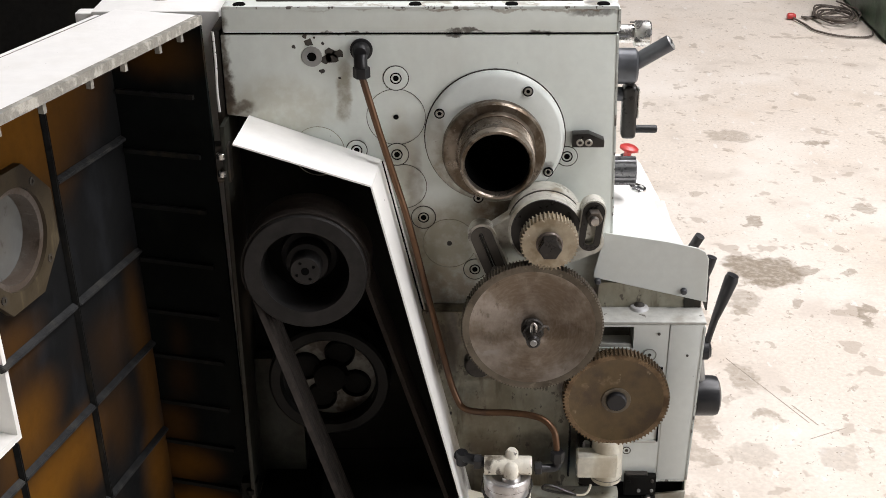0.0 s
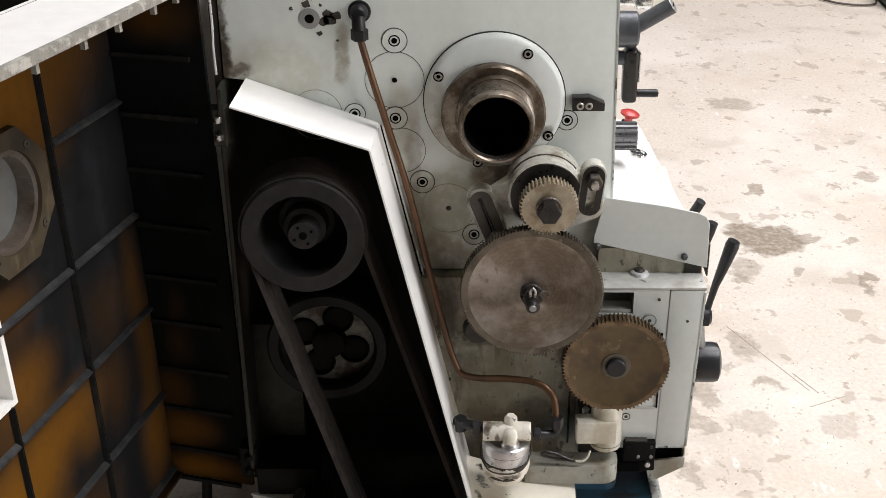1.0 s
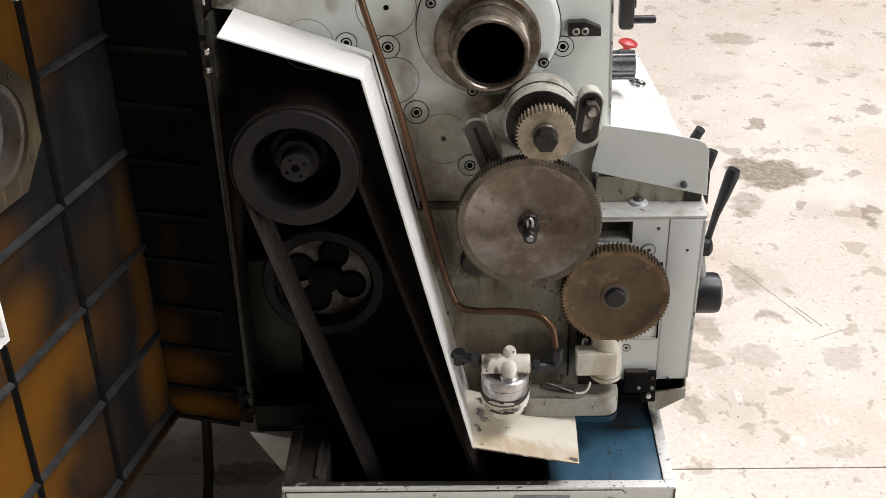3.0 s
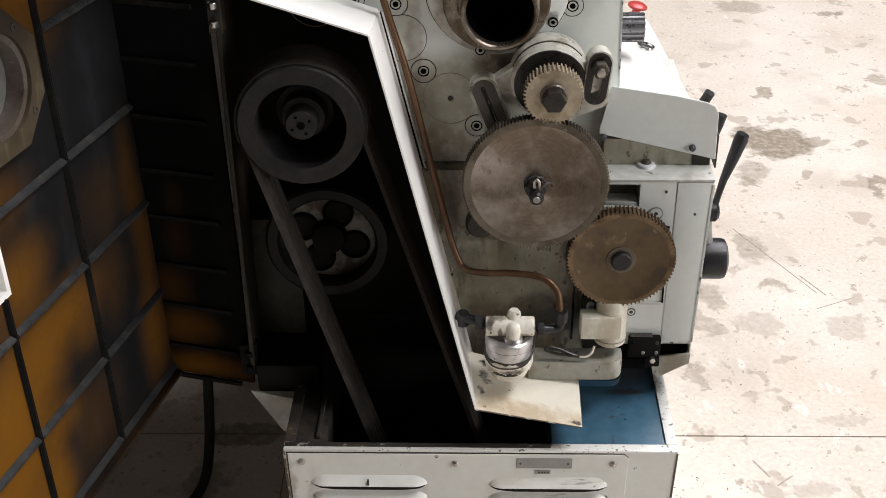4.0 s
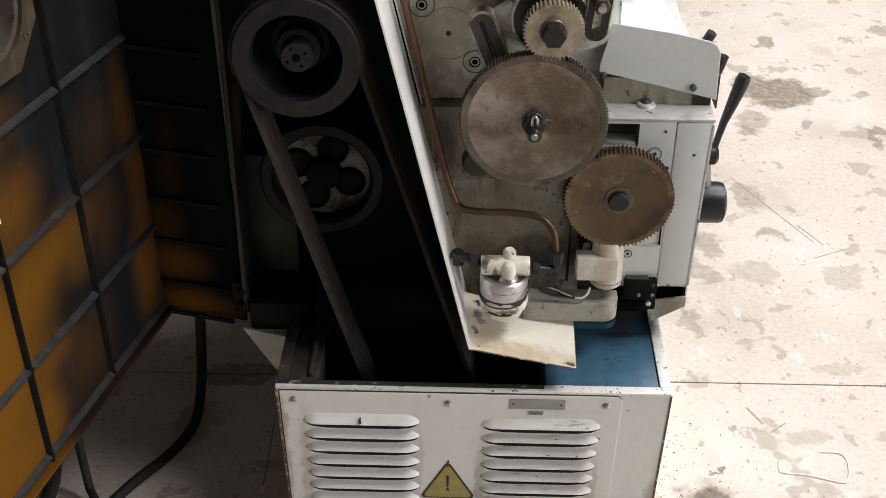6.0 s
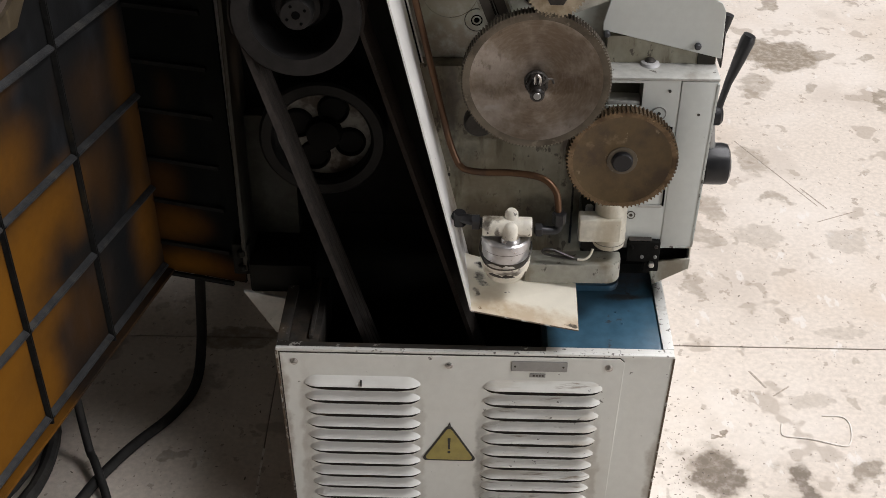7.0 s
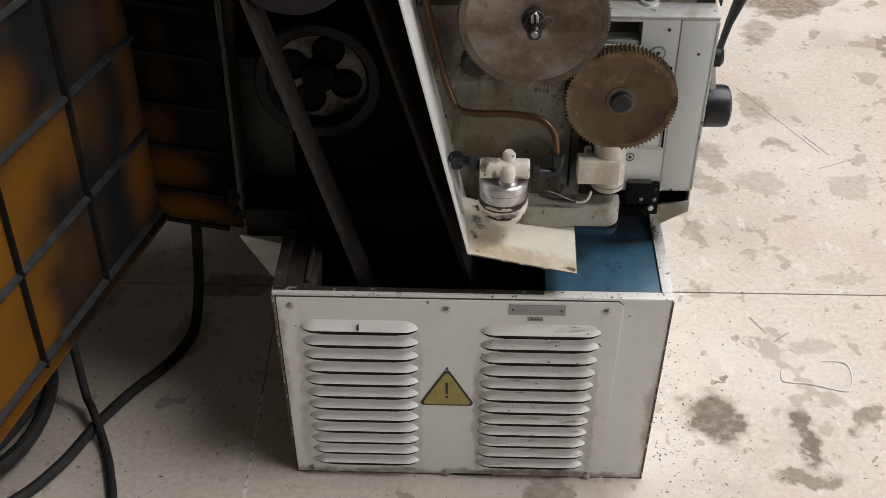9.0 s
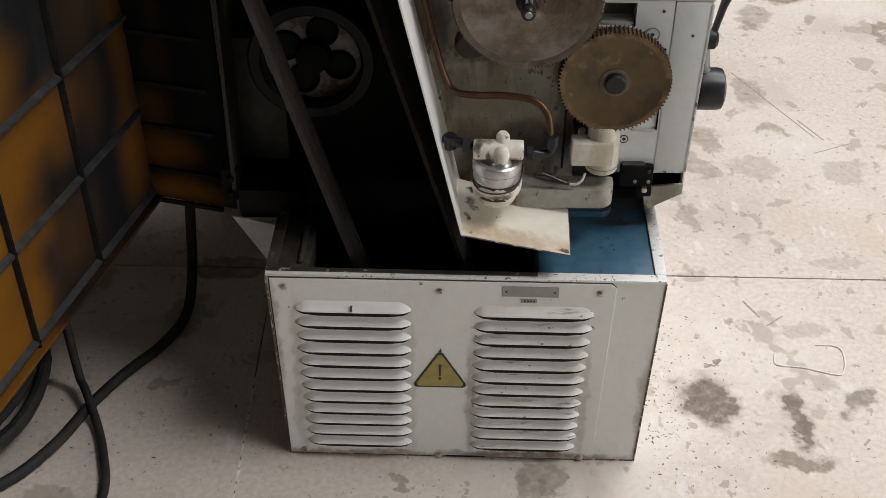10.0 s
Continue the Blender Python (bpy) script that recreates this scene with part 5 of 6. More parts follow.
arc = [(0.203 + 0.024 * math.sin(math.pi * k / 16), 0.024 - 0.024 * math.cos(math.pi * k / 16)) for k in range(9)]
b = prism([(0.076, 0.0), *arc, (0.227, 0.042), (0.076, 0.042)], 0, 0.034, 0.003)
bmesh.ops.transform(b, matrix=Matrix.Translation((0, 0.088, 0.462)) @ Matrix(((1, 0, 0, 0), (0, 0, 1, 0), (0, 1, 0, 0), (0, 0, 0, 1))), verts=b.verts)
part("base_arm", b, arm_paint, sol, "grey rounded bracket arm")

# belt guard: folded white sheet and its drip plate
def sheet_of(b, a, c, d, e, thick):
    n = (Vector(c) - Vector(a)).cross(Vector(e) - Vector(a)).normalized() * thick
    hexa(b, [a, c, d, e, *(tuple(Vector(p) + n) for p in (a, c, d, e))])
    return b


guard = part("belt_guard", sheet_of(bmesh.new(), (-0.350, 0.080, 1.112), (-0.157, 0.082, 1.047), (-0.152, 0.214, 1.035), (-0.348, 0.214, 1.106), 0.0025), guard_paint, lathe, "folded white sheet-metal belt guard")
b = sheet_of(bmesh.new(), (-0.157, 0.082, 1.047), (-0.008, 0.0, 0.469), (-0.014, 0.19, 0.440), (-0.152, 0.214, 1.035), 0.0025)
strip = part("side_strip", b, guard_paint, guard)
b = sheet_of(bmesh.new(), (-0.008, 0.0, 0.469), (0.158, 0.0, 0.435), (0.158, 0.10, 0.451), (-0.018, 0.14, 0.478), 0.002)
part("drip_plate", b, plate_cream, guard, "cream drip plate with oil spots")
part("plate_edge", tube([(-0.006, -0.0003, 0.4690), (0.075, -0.0003, 0.4524), (0.158, 0.0, 0.4358), (0.1585, 0.05, 0.4438), (0.158, 0.099, 0.4515)], 0.0011, 8, 0), worn_edge, guard, "brown worn edge of the drip plate")
for k in range(6):
    f = 0.22 + 0.13 * k
    p = Vector((-0.152, 0.213, 1.035)).lerp(Vector((-0.014, 0.188, 0.44)), f)
    part("clip", box(p.x + 0.001, p.x + 0.006, p.y - 0.004, p.y, p.z - 0.003, p.z + 0.003, 0.001, seg=1), iron, guard)

part("strip_seam", tube([(-0.1490, 0.2125, 1.034), (-0.0800, 0.2005, 0.740), (-0.0480, 0.1950, 0.602)], 0.0016, 8, 0), void, guard, "dark gap along the guard")
part("strip_lip", tube([(-0.1455, 0.2105, 1.034), (-0.0765, 0.1985, 0.740), (-0.0445, 0.1930, 0.602)], 0.0014, 8, 0), guard_paint, guard, "folded back edge of the guard")
part("hinge_post", box(-0.396, -0.3835, 0.222, 0.302, 0.44, 1.236, 0.002), bare_edge, lathe, "dark grimy hinge post")

part("paint_drip", tube([(-0.3925, 0.2195, 1.236), (-0.3915, 0.2185, 1.190), (-0.3930, 0.2190, 1.150), (-0.3920, 0.2185, 1.112)], 0.0022, 8, 5), rim_paint, lathe, "white paint run on the hinge post")

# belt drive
# near-black plate colour carries the shade of the drive recess
part("drive_back_plate", prism([(-0.379, 1.106), (-0.348, 1.10), (-0.155, 1.03), (0.0, 0.45), (-0.379, 0.43)], 0.285, 0.30), near_black, lathe, "near-black plate behind the belt drive, recess shade in its colour")
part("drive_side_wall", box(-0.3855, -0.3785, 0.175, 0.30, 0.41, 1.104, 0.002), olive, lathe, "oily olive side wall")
PX, PZ = -0.2585, 0.9095
M = facing(PX, 0.165, PZ)
prof = [(0.066, 0.0), (0.066, 0.083), (0.090, 0.083), (0.0925, 0.080)]
for k in range(4):
    h = 0.078 - 0.018 * k
    prof += [(0.0925, h), (0.086, h - 0.004), (0.086, h - 0.012), (0.0925, h - 0.016)]
prof += [(0.0925, 0.0), (0.066, 0.0)]
pulley = part("drive_pulley", turned(prof, M, 64), pulley_iron, lathe, "grooved iron drive pulley")
part("pulley_web", turned([(0, 0.012), (0.070, 0.012), (0.070, 0.0), (0, 0.0)], M, 48), near_black, pulley)
part("pulley_hub", turned([(0, 0.078), (0.0215, 0.078), (0.0235, 0.075), (0.0240, 0.052), (0.0315, 0.050), (0.0330, 0.046), (0.0340, 0.028), (0.042, 0.026), (0.044, 0.012), (0, 0.012)], M, 40), pulley_iron, pulley, "stepped hub with bolt holes")
for k in range(4):
    a = 2 * math.pi * k / 4 + 0.5
    part("hub_bolt", turned([(0, 0.0792), (0.0020, 0.0792), (0.0024, 0.078), (0, 0.077)], M @ Matrix.Translation((0.0145 * math.cos(a), 0.0145 * math.sin(a), 0)), 10), void, pulley)
part("hub_centre", turned([(0, 0.0792), (0.0060, 0.0792), (0.0065, 0.076), (0, 0.076)], M, 16), void, pulley)
QX, QZ = -0.245, 0.652
M = facing(QX, 0.25, QZ)
pulley_dark = surface("blackened_pulley", (0.009, 0.0088, 0.008), 0.5, 0.2, layers=[((0.02, 0.018, 0.015), (20, 20, 20), 0.5, 0.72, 0.6, 0.6)], grain=0.3, spec=0.2)
brake = part("brake_pulley", turned([(0.076, 0.0), (0.076, 0.052), (0.081, 0.058), (0.096, 0.058), (0.100, 0.054), (0.100, 0.0), (0.076, 0.0)], M, 64), pulley_dark, lathe, "dark rimmed pulley with a pale spoked web")
part("web", turned([(0, 0.030), (0.077, 0.030), (0.077, 0.020), (0, 0.020)], M, 48), web_mat, brake, "pale grimy web")
for k in range(4):
    a = 2 * math.pi * k / 4 + 1.19
    part("web_hole", turned([(0, 0.031), (0.020, 0.031), (0.022, 0.038), (0.0245, 0.036), (0.0258, 0.029), (0, 0.029)], M @ Matrix.Translation((0.044 * math.cos(a), 0.044 * math.sin(a), 0)), 24), near_black, brake)
part("hub", turned([(0, 0.050), (0.018, 0.050), (0.026, 0.046), (0.030, 0.029), (0, 0.029)], M, 32), near_black, brake)


def belt_loop(y0, y1, thick):
    """One V-belt over the drive pulley, both runs going down into the pedestal."""
    path = [((-0.162, 0.27), (0.964, 0.264)), ((-0.3455, 0.880), (0.964, 0.264))]
    for k in range(25):
        a = radians(198 - 212 * k / 24)
        path.append(((PX + 0.088 * math.cos(a), PZ + 0.088 * math.sin(a)), (-math.cos(a), -math.sin(a))))
    path.append(((0.014, 0.27), (-0.96, -0.28)))
    b, prev = bmesh.new(), None
    for k, ((x, z), (nx, nz)) in enumerate(path):
        s = -1 if k > 1 else (1 if k < 2 else -1)
        ox, oz = (nx * thick, nz * thick) if k < 2 else (-nx * thick, -nz * thick)
        inner, outer = ((x + ox, z + oz), (x, z)) if k < 2 else ((x, z), (x + ox, z + oz))
        ring = [b.verts.new((px, y, pz)) for (px, pz), y in ((inner, y0 + 0.003), (outer, y0), (outer, y1), (inner, y1 - 0.003))]
        if prev:
            for i in range(4):
                b.faces.new((prev[i], prev[(i + 1) % 4], ring[(i + 1) % 4], ring[i]))
        prev = ring
    return b


for k in range(4):
    part("belt", belt_loop(0.087 + 0.018 * k, 0.1045 + 0.018 * k, 0.008), belt_mat, lathe, "worn brown-black drive belt")

# copper oil line and oil filter
PIPE = [(-0.1735, 0.192, 1.178), (-0.1546, 0.187, 1.1085), (-0.1330, 0.182, 1.034), (-0.1095, 0.176, 0.953), (-0.0875, 0.168, 0.860), (-0.0665, 0.159, 0.770), (-0.0460, 0.148, 0.685), (-0.0335, 0.141, 0.651),
        (-0.0270, 0.137, 0.6425), (-0.0150, 0.132, 0.6385), (0.012, 0.124, 0.6400), (0.045, 0.114, 0.6465), (0.080, 0.101, 0.6505), (0.100, 0.093, 0.6480), (0.112, 0.086, 0.640), (0.1190, 0.080, 0.628), (0.1220, 0.073, 0.600)]
pipe = part("oil_line", tube(PIPE, 0.0054, 14), copper, lathe, "bent copper oil pipe")
b = turned([(0, 0.022), (0.009, 0.021), (0.0125, 0.016), (0.0130, 0.004), (0.0168, 0.003), (0.0168, -0.001), (0, -0.001)], facing(-0.1745, HS, 1.210), 26)
elb = part("elbow", b, black, pipe, "black steel elbow")
part("elbow_leg", tube([(-0.1745, 0.196, 1.208), (-0.1745, 0.193, 1.198), (-0.174, 0.192, 1.190)], 0.0100, 16, 2), black, elb)
part("elbow_nut", hexagon(0.0128, -0.008, 0.008, Matrix.Translation((-0.1735, 0.192, 1.183))), black, elb)
end = part("end_elbow", tube([(0.123, 0.070, 0.585), (0.122, 0.069, 0.577), (0.112, 0.066, 0.575), (0.088, 0.060, 0.580)], 0.0068, 14, 2), black, pipe, "black elbow fitting")
part("end_nut", hexagon(0.0108, -0.009, 0.010, Matrix.Translation((0.123, 0.070, 0.595))), black, end)
part("end_nut", hexagon(0.011, 0.0, 0.010, sideways(0.088, 0.058, 0.581)), black, end)

FX, FY, FZ = 0.047, 0.052, 0.590
b = turned([(0, -0.039), (0.0145, -0.039), (0.0155, -0.036), (0.0150, 0.032), (0.0140, 0.035), (0, 0.035)], sideways(FX, FY, FZ), 30)
filt = part("oil_filter", b, filter_cream, lathe, "cream and aluminium oil filter with a banded bowl")
part("filter_top", turned([(0, 0.032), (0.0065, 0.031), (0.010, 0.026), (0.011, 0.0), (0, 0)], Matrix.Translation((FX + 0.004, FY + 0.004, FZ - 0.004)), 24), filter_cream, filt)
part("filter_nose", turned([(0, 0.031), (0.0055, 0.030), (0.0095, 0.027), (0.0118, 0.020), (0.0125, 0.0), (0, 0)], Matrix.Translation((FX + 0.003, FY - 0.011, 0.572)), 26), filter_cream, filt, "rounded cream boss")
part("nose_foot", turned([(0, 0.006), (0.0130, 0.006), (0.0150, 0.003), (0.0155, -0.001), (0, -0.001)], Matrix.Translation((FX + 0.003, FY - 0.011, 0.5725)), 26), filter_alu, filt, "bare metal foot of the boss")
B = Matrix.Translation((FX - 0.003, FY + 0.004, 0))
part("filter_cap", turned([(0, 0.5705), (0.024, 0.5705), (0.026, 0.5725), (0.0335, 0.5725), (0.0360, 0.5705), (0.0372, 0.566), (0.0372, 0.558), (0, 0.558)], B, 44), filter_alu, filt, "bright aluminium cap")
part("cap_seam", turned([(0, 0.558), (0.0362, 0.558), (0.0362, 0.5565), (0, 0.5565)], B, 44), iron, filt)
part("filter_bowl", turned([(0, 0.5565), (0.0355, 0.5565), (0.0355, 0.541), (0, 0.541)], B, 44), filter_alu, filt, "aluminium bowl")
part("filter_band", turned([(0, 0.541), (0.0362, 0.541), (0.0368, 0.538), (0.0362, 0.534), (0, 0.534)], B, 44), iron, filt, "dark clamp band")
b = turned([(0.030, 0.5345), (0.0372, 0.536), (0.0382, 0.531), (0.0372, 0.524), (0.0355, 0.5185), (0.030, 0.519)], B, 44)
for v in b.verts:
    ang = math.atan2(v.co.y - B.translation.y, v.co.x - B.translation.x)
    v.co.z += 0.0034 * math.sin(3 * ang + 0.6) + 0.0020 * math.sin(8 * ang) + 0.0012 * math.sin(19 * ang)
part("torn_collar", b, filter_cream, filt, "torn cream collar")
part("cup_seam", turned([(0, 0.519), (0.0335, 0.519), (0.0335, 0.515), (0, 0.515)], B, 44), iron, filt)
part("filter_cup", turned([(0, 0.516), (0.0318, 0.516), (0.0315, 0.511), (0.0305, 0.507), (0.0280, 0.502), (0.023, 0.499), (0, 0.499)], B, 44), filter_cream, filt, "dirty cream cup")
part("bail", tube([(FX - 0.040, FY + 0.002, 0.566), (FX - 0.0425, FY - 0.008, 0.552), (FX - 0.030, FY - 0.030, 0.538), (FX - 0.003, FY - 0.036, 0.5345), (FX + 0.022, FY - 0.028, 0.538), (FX + 0.035, FY - 0.008, 0.552), (FX + 0.035, FY + 0.004, 0.562)], 0.0013, 8), iron, filt, "thin dark wire bail")
inlet = part("inlet", tube([(-0.034, 0.074, 0.594), (-0.018, 0.062, 0.596), (0.012, 0.054, 0.593)], 0.0080, 14, 3), black, filt, "black inlet fitting")
part("inlet_nut", hexagon(0.0125, -0.006, 0.006, sideways(-0.002, 0.056, 0.594)), black, inlet)
part("inlet_elbow", tube([(-0.026, 0.066, 0.582), (-0.027, 0.067, 0.594), (-0.026, 0.066, 0.604)], 0.0090, 16, 3), black, inlet)

# rear electric cabinet behind the door
b = box(-0.612, -0.408, 0.36, 0.95, 0.55, 1.228, 0.006)
cab = part("electric_cabinet", b, guard_paint, lathe, "white box at the back of the headstock")
part("cap", turned([(0, 0.008), (0.016, 0.007), (0.02, 0.003), (0.02, -0.001), (0, -0.001)], Matrix.Translation((-0.515, 0.44, 1.228)), 24), alu, cab)
part("cabinet_lug", box(-0.640, -0.612, 0.37, 0.40, 1.19, 1.222, 0.004), guard_paint, cab)
part("bed", box(-0.36, 0.19, 0.97, 3.2, 0.55, 0.72, 0.01), enamel, lathe)
# unseen block, added to keep bounce light off the floor at the left
part("stand_light_block", box(-0.275, 0.125, 0.62, 2.598, 0.0, 0.548, 0.01), near_black, lathe, "unseen dark block added under the bed to shade the left floor")
part("tail_pedestal", box(-0.28, 0.13, 2.6, 3.15, 0.0, 0.548, 0.01), enamel, lathe)

# ---------------------------------------------------------------- open gear cover door
DC, DD = Vector((-0.535, 0.242, 0)), Vector((-0.24, -0.9708, 0))
DN = Vector((0.9708, -0.24, 0))


def on_door(s, o, z):
    """A place on the door: s along it from the hinge corner, o out of its inner face, z up."""
    s2 = s + 0.045 * (z - 0.36)
    p = DC + DD * s2 + DN * o
    return (p.x, p.y, z + 0.10 * s * (z - 0.68))


def door_box(b, s0, s1, o0, o1, z0, z1, mat=0):
    hexa(b, [on_door(*c) for c in ((s0, o0, z0), (s1, o0, z0), (s1, o1, z0), (s0, o1, z0), (s0, o0, z1), (s1, o0, z1), (s1, o1, z1), (s0, o1, z1))], mat)
    return b


def door_rib(s0, s1, z0, z1, ds, dz):
    """A cast rib on the cover's face, narrower at its crest by ds and dz on either side."""
    b = bmesh.new()
    hexa(b, [on_door(*c) for c in ((s0, 0.0, z0), (s1, 0.0, z0), (s1, 0.0, z1), (s0, 0.0, z1), (s0 + ds, 0.0095, z0 + dz), (s1 - ds, 0.0095, z0 + dz), (s1 - ds, 0.0095, z1 - dz), (s0 + ds, 0.0095, z1 - dz))])
    bmesh.ops.recalc_face_normals(b, faces=b.faces)
    bmesh.ops.bevel(b, geom=b.edges[:], offset=0.0012, segments=2, affect="EDGES", clamp_overlap=True)
    return b


def door_ring(b, outer, inner, o0, o1):
    n = len(outer)
    v = [[b.verts.new(on_door(s, o, z)) for s, z in pts] for o in (o0, o1) for pts in (outer, inner)]
    for i in range(n):
        j = (i + 1) % n
        for a, c in ((v[0], v[1]), (v[2], v[3]), (v[0], v[2]), (v[1], v[3])):
            b.faces.new((a[i], a[j], c[j], c[i]))
    return b


PS, PZ2, PR = 0.318, 1.037, 0.064
S0, S1, Z0, Z1 = PS - 0.098, PS + 0.098, PZ2 - 0.098, PZ2 + 0.098
WS0, WS1, WZ = 0.384, 0.59, 0.775
ROUND = [(PS + PR * math.cos(2 * math.pi * i / 48), PZ2 + PR * math.sin(2 * math.pi * i / 48)) for i in range(48)]
SQUARE = []
for i in range(48):
    c, s = math.cos(2 * math.pi * i / 48), math.sin(2 * math.pi * i / 48)
    k = 0.098 / max(abs(c), abs(s))
    SQUARE.append((PS + k * c, PZ2 + k * s))
DE = 0.76
CUT_S, CUT_Z = (0, S0, WS0, S1, WS1, DE), (0.366, WZ, Z0, Z1, 1.265)


def door_skin(o0, o1):
    b = bmesh.new()
    for s0, s1 in zip(CUT_S, CUT_S[1:]):
        for z0, z1 in zip(CUT_Z, CUT_Z[1:]):
            in_window = WS0 <= s0 < WS1 and z0 == WZ
            in_port = S0 <= s0 < S1 and z0 == Z0
            if not (in_window or in_port):
                door_box(b, s0, s1, o0, o1, z0, z1)
    door_ring(b, SQUARE, ROUND, o0, o1)
    bmesh.ops.remove_doubles(b, verts=b.verts, dist=0.0002)
    return b


door = part("gear_cover_door", door_skin(-0.006, 0.0), orange, lathe, "open gear cover, orange inside and sooty black")
part("outer_skin", door_skin(-0.014, -0.0062), guard_paint, door, "white painted outside")
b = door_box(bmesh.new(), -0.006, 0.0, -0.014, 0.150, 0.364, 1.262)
part("hinge_side", b, side_shade_soot, door, "sooty side wall of the cover, darkened for its shade")
b = door_box(bmesh.new(), -0.008, DE, 0.016, 0.150, 1.2665, 1.2735)
hexa(b, [on_door(*c) for c in ((-0.008, -0.014, 1.240), (DE, -0.014, 1.240), (DE, 0.016, 1.2665), (-0.008, 0.016, 1.2665), (-0.008, -0.014, 1.246), (DE, -0.014, 1.246), (DE, 0.016, 1.2735), (-0.008, 0.016, 1.2735))])
bmesh.ops.remove_doubles(b, verts=b.verts, dist=0.0002)
part("top_wall", b, guard_paint, door, "white painted top of the cover")
part("top_lining", door_box(bmesh.new(), 0.0, DE, 0.0, 0.148, 1.2600, 1.2660), orange, door)
b = door_box(bmesh.new(), -0.006, DE, 0.0, 0.016, 0.361, 0.367)
part("bottom_lip", b, orange, door)
part("free_side", door_box(bmesh.new(), DE - 0.006, DE + 0.001, -0.014, 0.150, 0.364, 1.262), guard_paint, door, "white end wall of the cover")
b = door_box(bmesh.new(), -0.006, DE, 0.1425, 0.1518, 1.2615, 1.2738)
part("edge_seal", b, gasket, door, "ragged grey putty along the cover's edge")
for s in (0.052, 0.118, 0.214, 0.300, 0.408, 0.50):
    b = door_box(bmesh.new(), s, s + 0.007, 0.142, 0.149, 1.249, 1.262)
    part("drip", b, gasket, door, "hardened drip of putty")
for z in (0.377, 0.536, 0.709, 0.881, 1.073):
    for s0, s1 in ((0.0, 0.20), (0.20, 0.398), (0.398, 0.59), (0.59, 0.755)):
        if z > 0.95 and s0 > 0.19:
            s0 = max(s0, 0.42)
        if 0.8 < z < 0.95 and s0 > 0.3:
            continue
        part("rib", door_rib(s0 + 0.003, s1 - 0.003, z - 0.0065, z + 0.0065, 0.0, 0.0042), rib_mat, door, "sooty cast rib")
for s, z0, z1 in ((0.200, 0.365, 1.26), (0.398, 0.365, 0.77), (0.592, 0.365, 0.76)):
    part("rib", door_rib(s - 0.0045, s + 0.0045, z0, z1, 0.0030, 0.0), dark_rib_mat, door, "sooty cast rib")
for z in (0.360, 0.426, 0.512, 0.594, 0.686, 0.772, 0.866, 0.962, 1.054, 1.150):
    part("side_rib", door_box(bmesh.new(), 0.0, 0.006, 0.004, 0.128, z - 0.0035, z + 0.0035), dark_rib_mat, door, "sooty cast rib")
OCT = []
for i in range(48):
    a = 2 * math.pi * i / 48
    k = 0.0935 / math.cos((a + math.pi / 8) % (math.pi / 4) - math.pi / 8)
    OCT.append((PS + k * math.cos(a), PZ2 + k * math.sin(a)))
INR = [(PS + (PR + 0.006) * math.cos(2 * math.pi * i / 48), PZ2 + (PR + 0.006) * math.sin(2 * math.pi * i / 48)) for i in range(48)]
port = part("port_frame", door_ring(bmesh.new(), OCT, INR, 0.0, 0.012), port_mat, door, "eight-sided brown stained frame round a round port")
INR2 = [(PS + (PR - 0.003) * math.cos(2 * math.pi * i / 48), PZ2 + (PR - 0.003) * math.sin(2 * math.pi * i / 48)) for i in range(48)]
part("port_ring", door_ring(bmesh.new(), [(s, z) for s, z in INR], INR2, -0.02, 0.006), gear_steel, port, "worn metal ring")
b = bmesh.new()
v = [b.verts.new(on_door(PS + (PR + 0.004) * math.cos(2 * math.pi * i / 40), o, PZ2 + (PR + 0.004) * math.sin(2 * math.pi * i / 40))) for o in (-0.026, -0.020) for i in range(40)]
b.faces.new(v[:40]), b.faces.new(v[40:])
for i in range(40):
    b.faces.new((v[i], v[(i + 1) % 40], v[40 + (i + 1) % 40], v[40 + i]))
part("port_cover", b, disc_grey, port, "dirty light grey disc closing the port")
part("window_back", door_box(bmesh.new(), WS0 - 0.002, WS1 + 0.01, -0.058, -0.050, WZ - 0.01, Z0 + 0.01), grey_dirty, door, "light grey sheet behind the opening")
for a in (40, 130, 220, 310):
    s, z = PS + 0.083 * math.cos(radians(a)), PZ2 + 0.083 * math.sin(radians(a))
    b = bmesh.new()
    door_ring(b, [(s + 0.006 * math.cos(2 * math.pi * i / 10), z + 0.006 * math.sin(2 * math.pi * i / 10)) for i in range(10)],
              [(s + 0.003 * math.cos(2 * math.pi * i / 10), z + 0.003 * math.sin(2 * math.pi * i / 10)) for i in range(10)], 0.012, 0.0135)
    part("screw_hole", b, iron, port)
b = door_box(bmesh.new(), WS0 - 0.002, WS0 + 0.006, -0.05, 0.004, WZ, Z0)
door_box(b, WS0 - 0.002, WS1, -0.05, 0.004, WZ - 0.006, WZ + 0.003)
part("window_frame", b, guard_paint, door, "white frame of the cover's opening")
for z in (1.042, 0.43):
    hx, hy, hz = -0.387, 0.192, z
    hinge = part("hinge", box(hx - 0.016, hx + 0.012, hy - 0.012, hy + 0.012, z - 0.03, z + 0.03, 0.003), iron if z > 1 else near_black, door, "dark door hinge")
    for dz in (-0.013, 0.015):
        part("hinge_barrel", turned([(0, 0.005), (0.006, 0.005), (0.007, 0.004), (0.007, -0.004), (0.006, -0.005), (0, -0.005)], Matrix.Translation((hx, hy - 0.015, z + dz)), 16), alu if z > 1 else near_black, hinge, "hinge barrel")

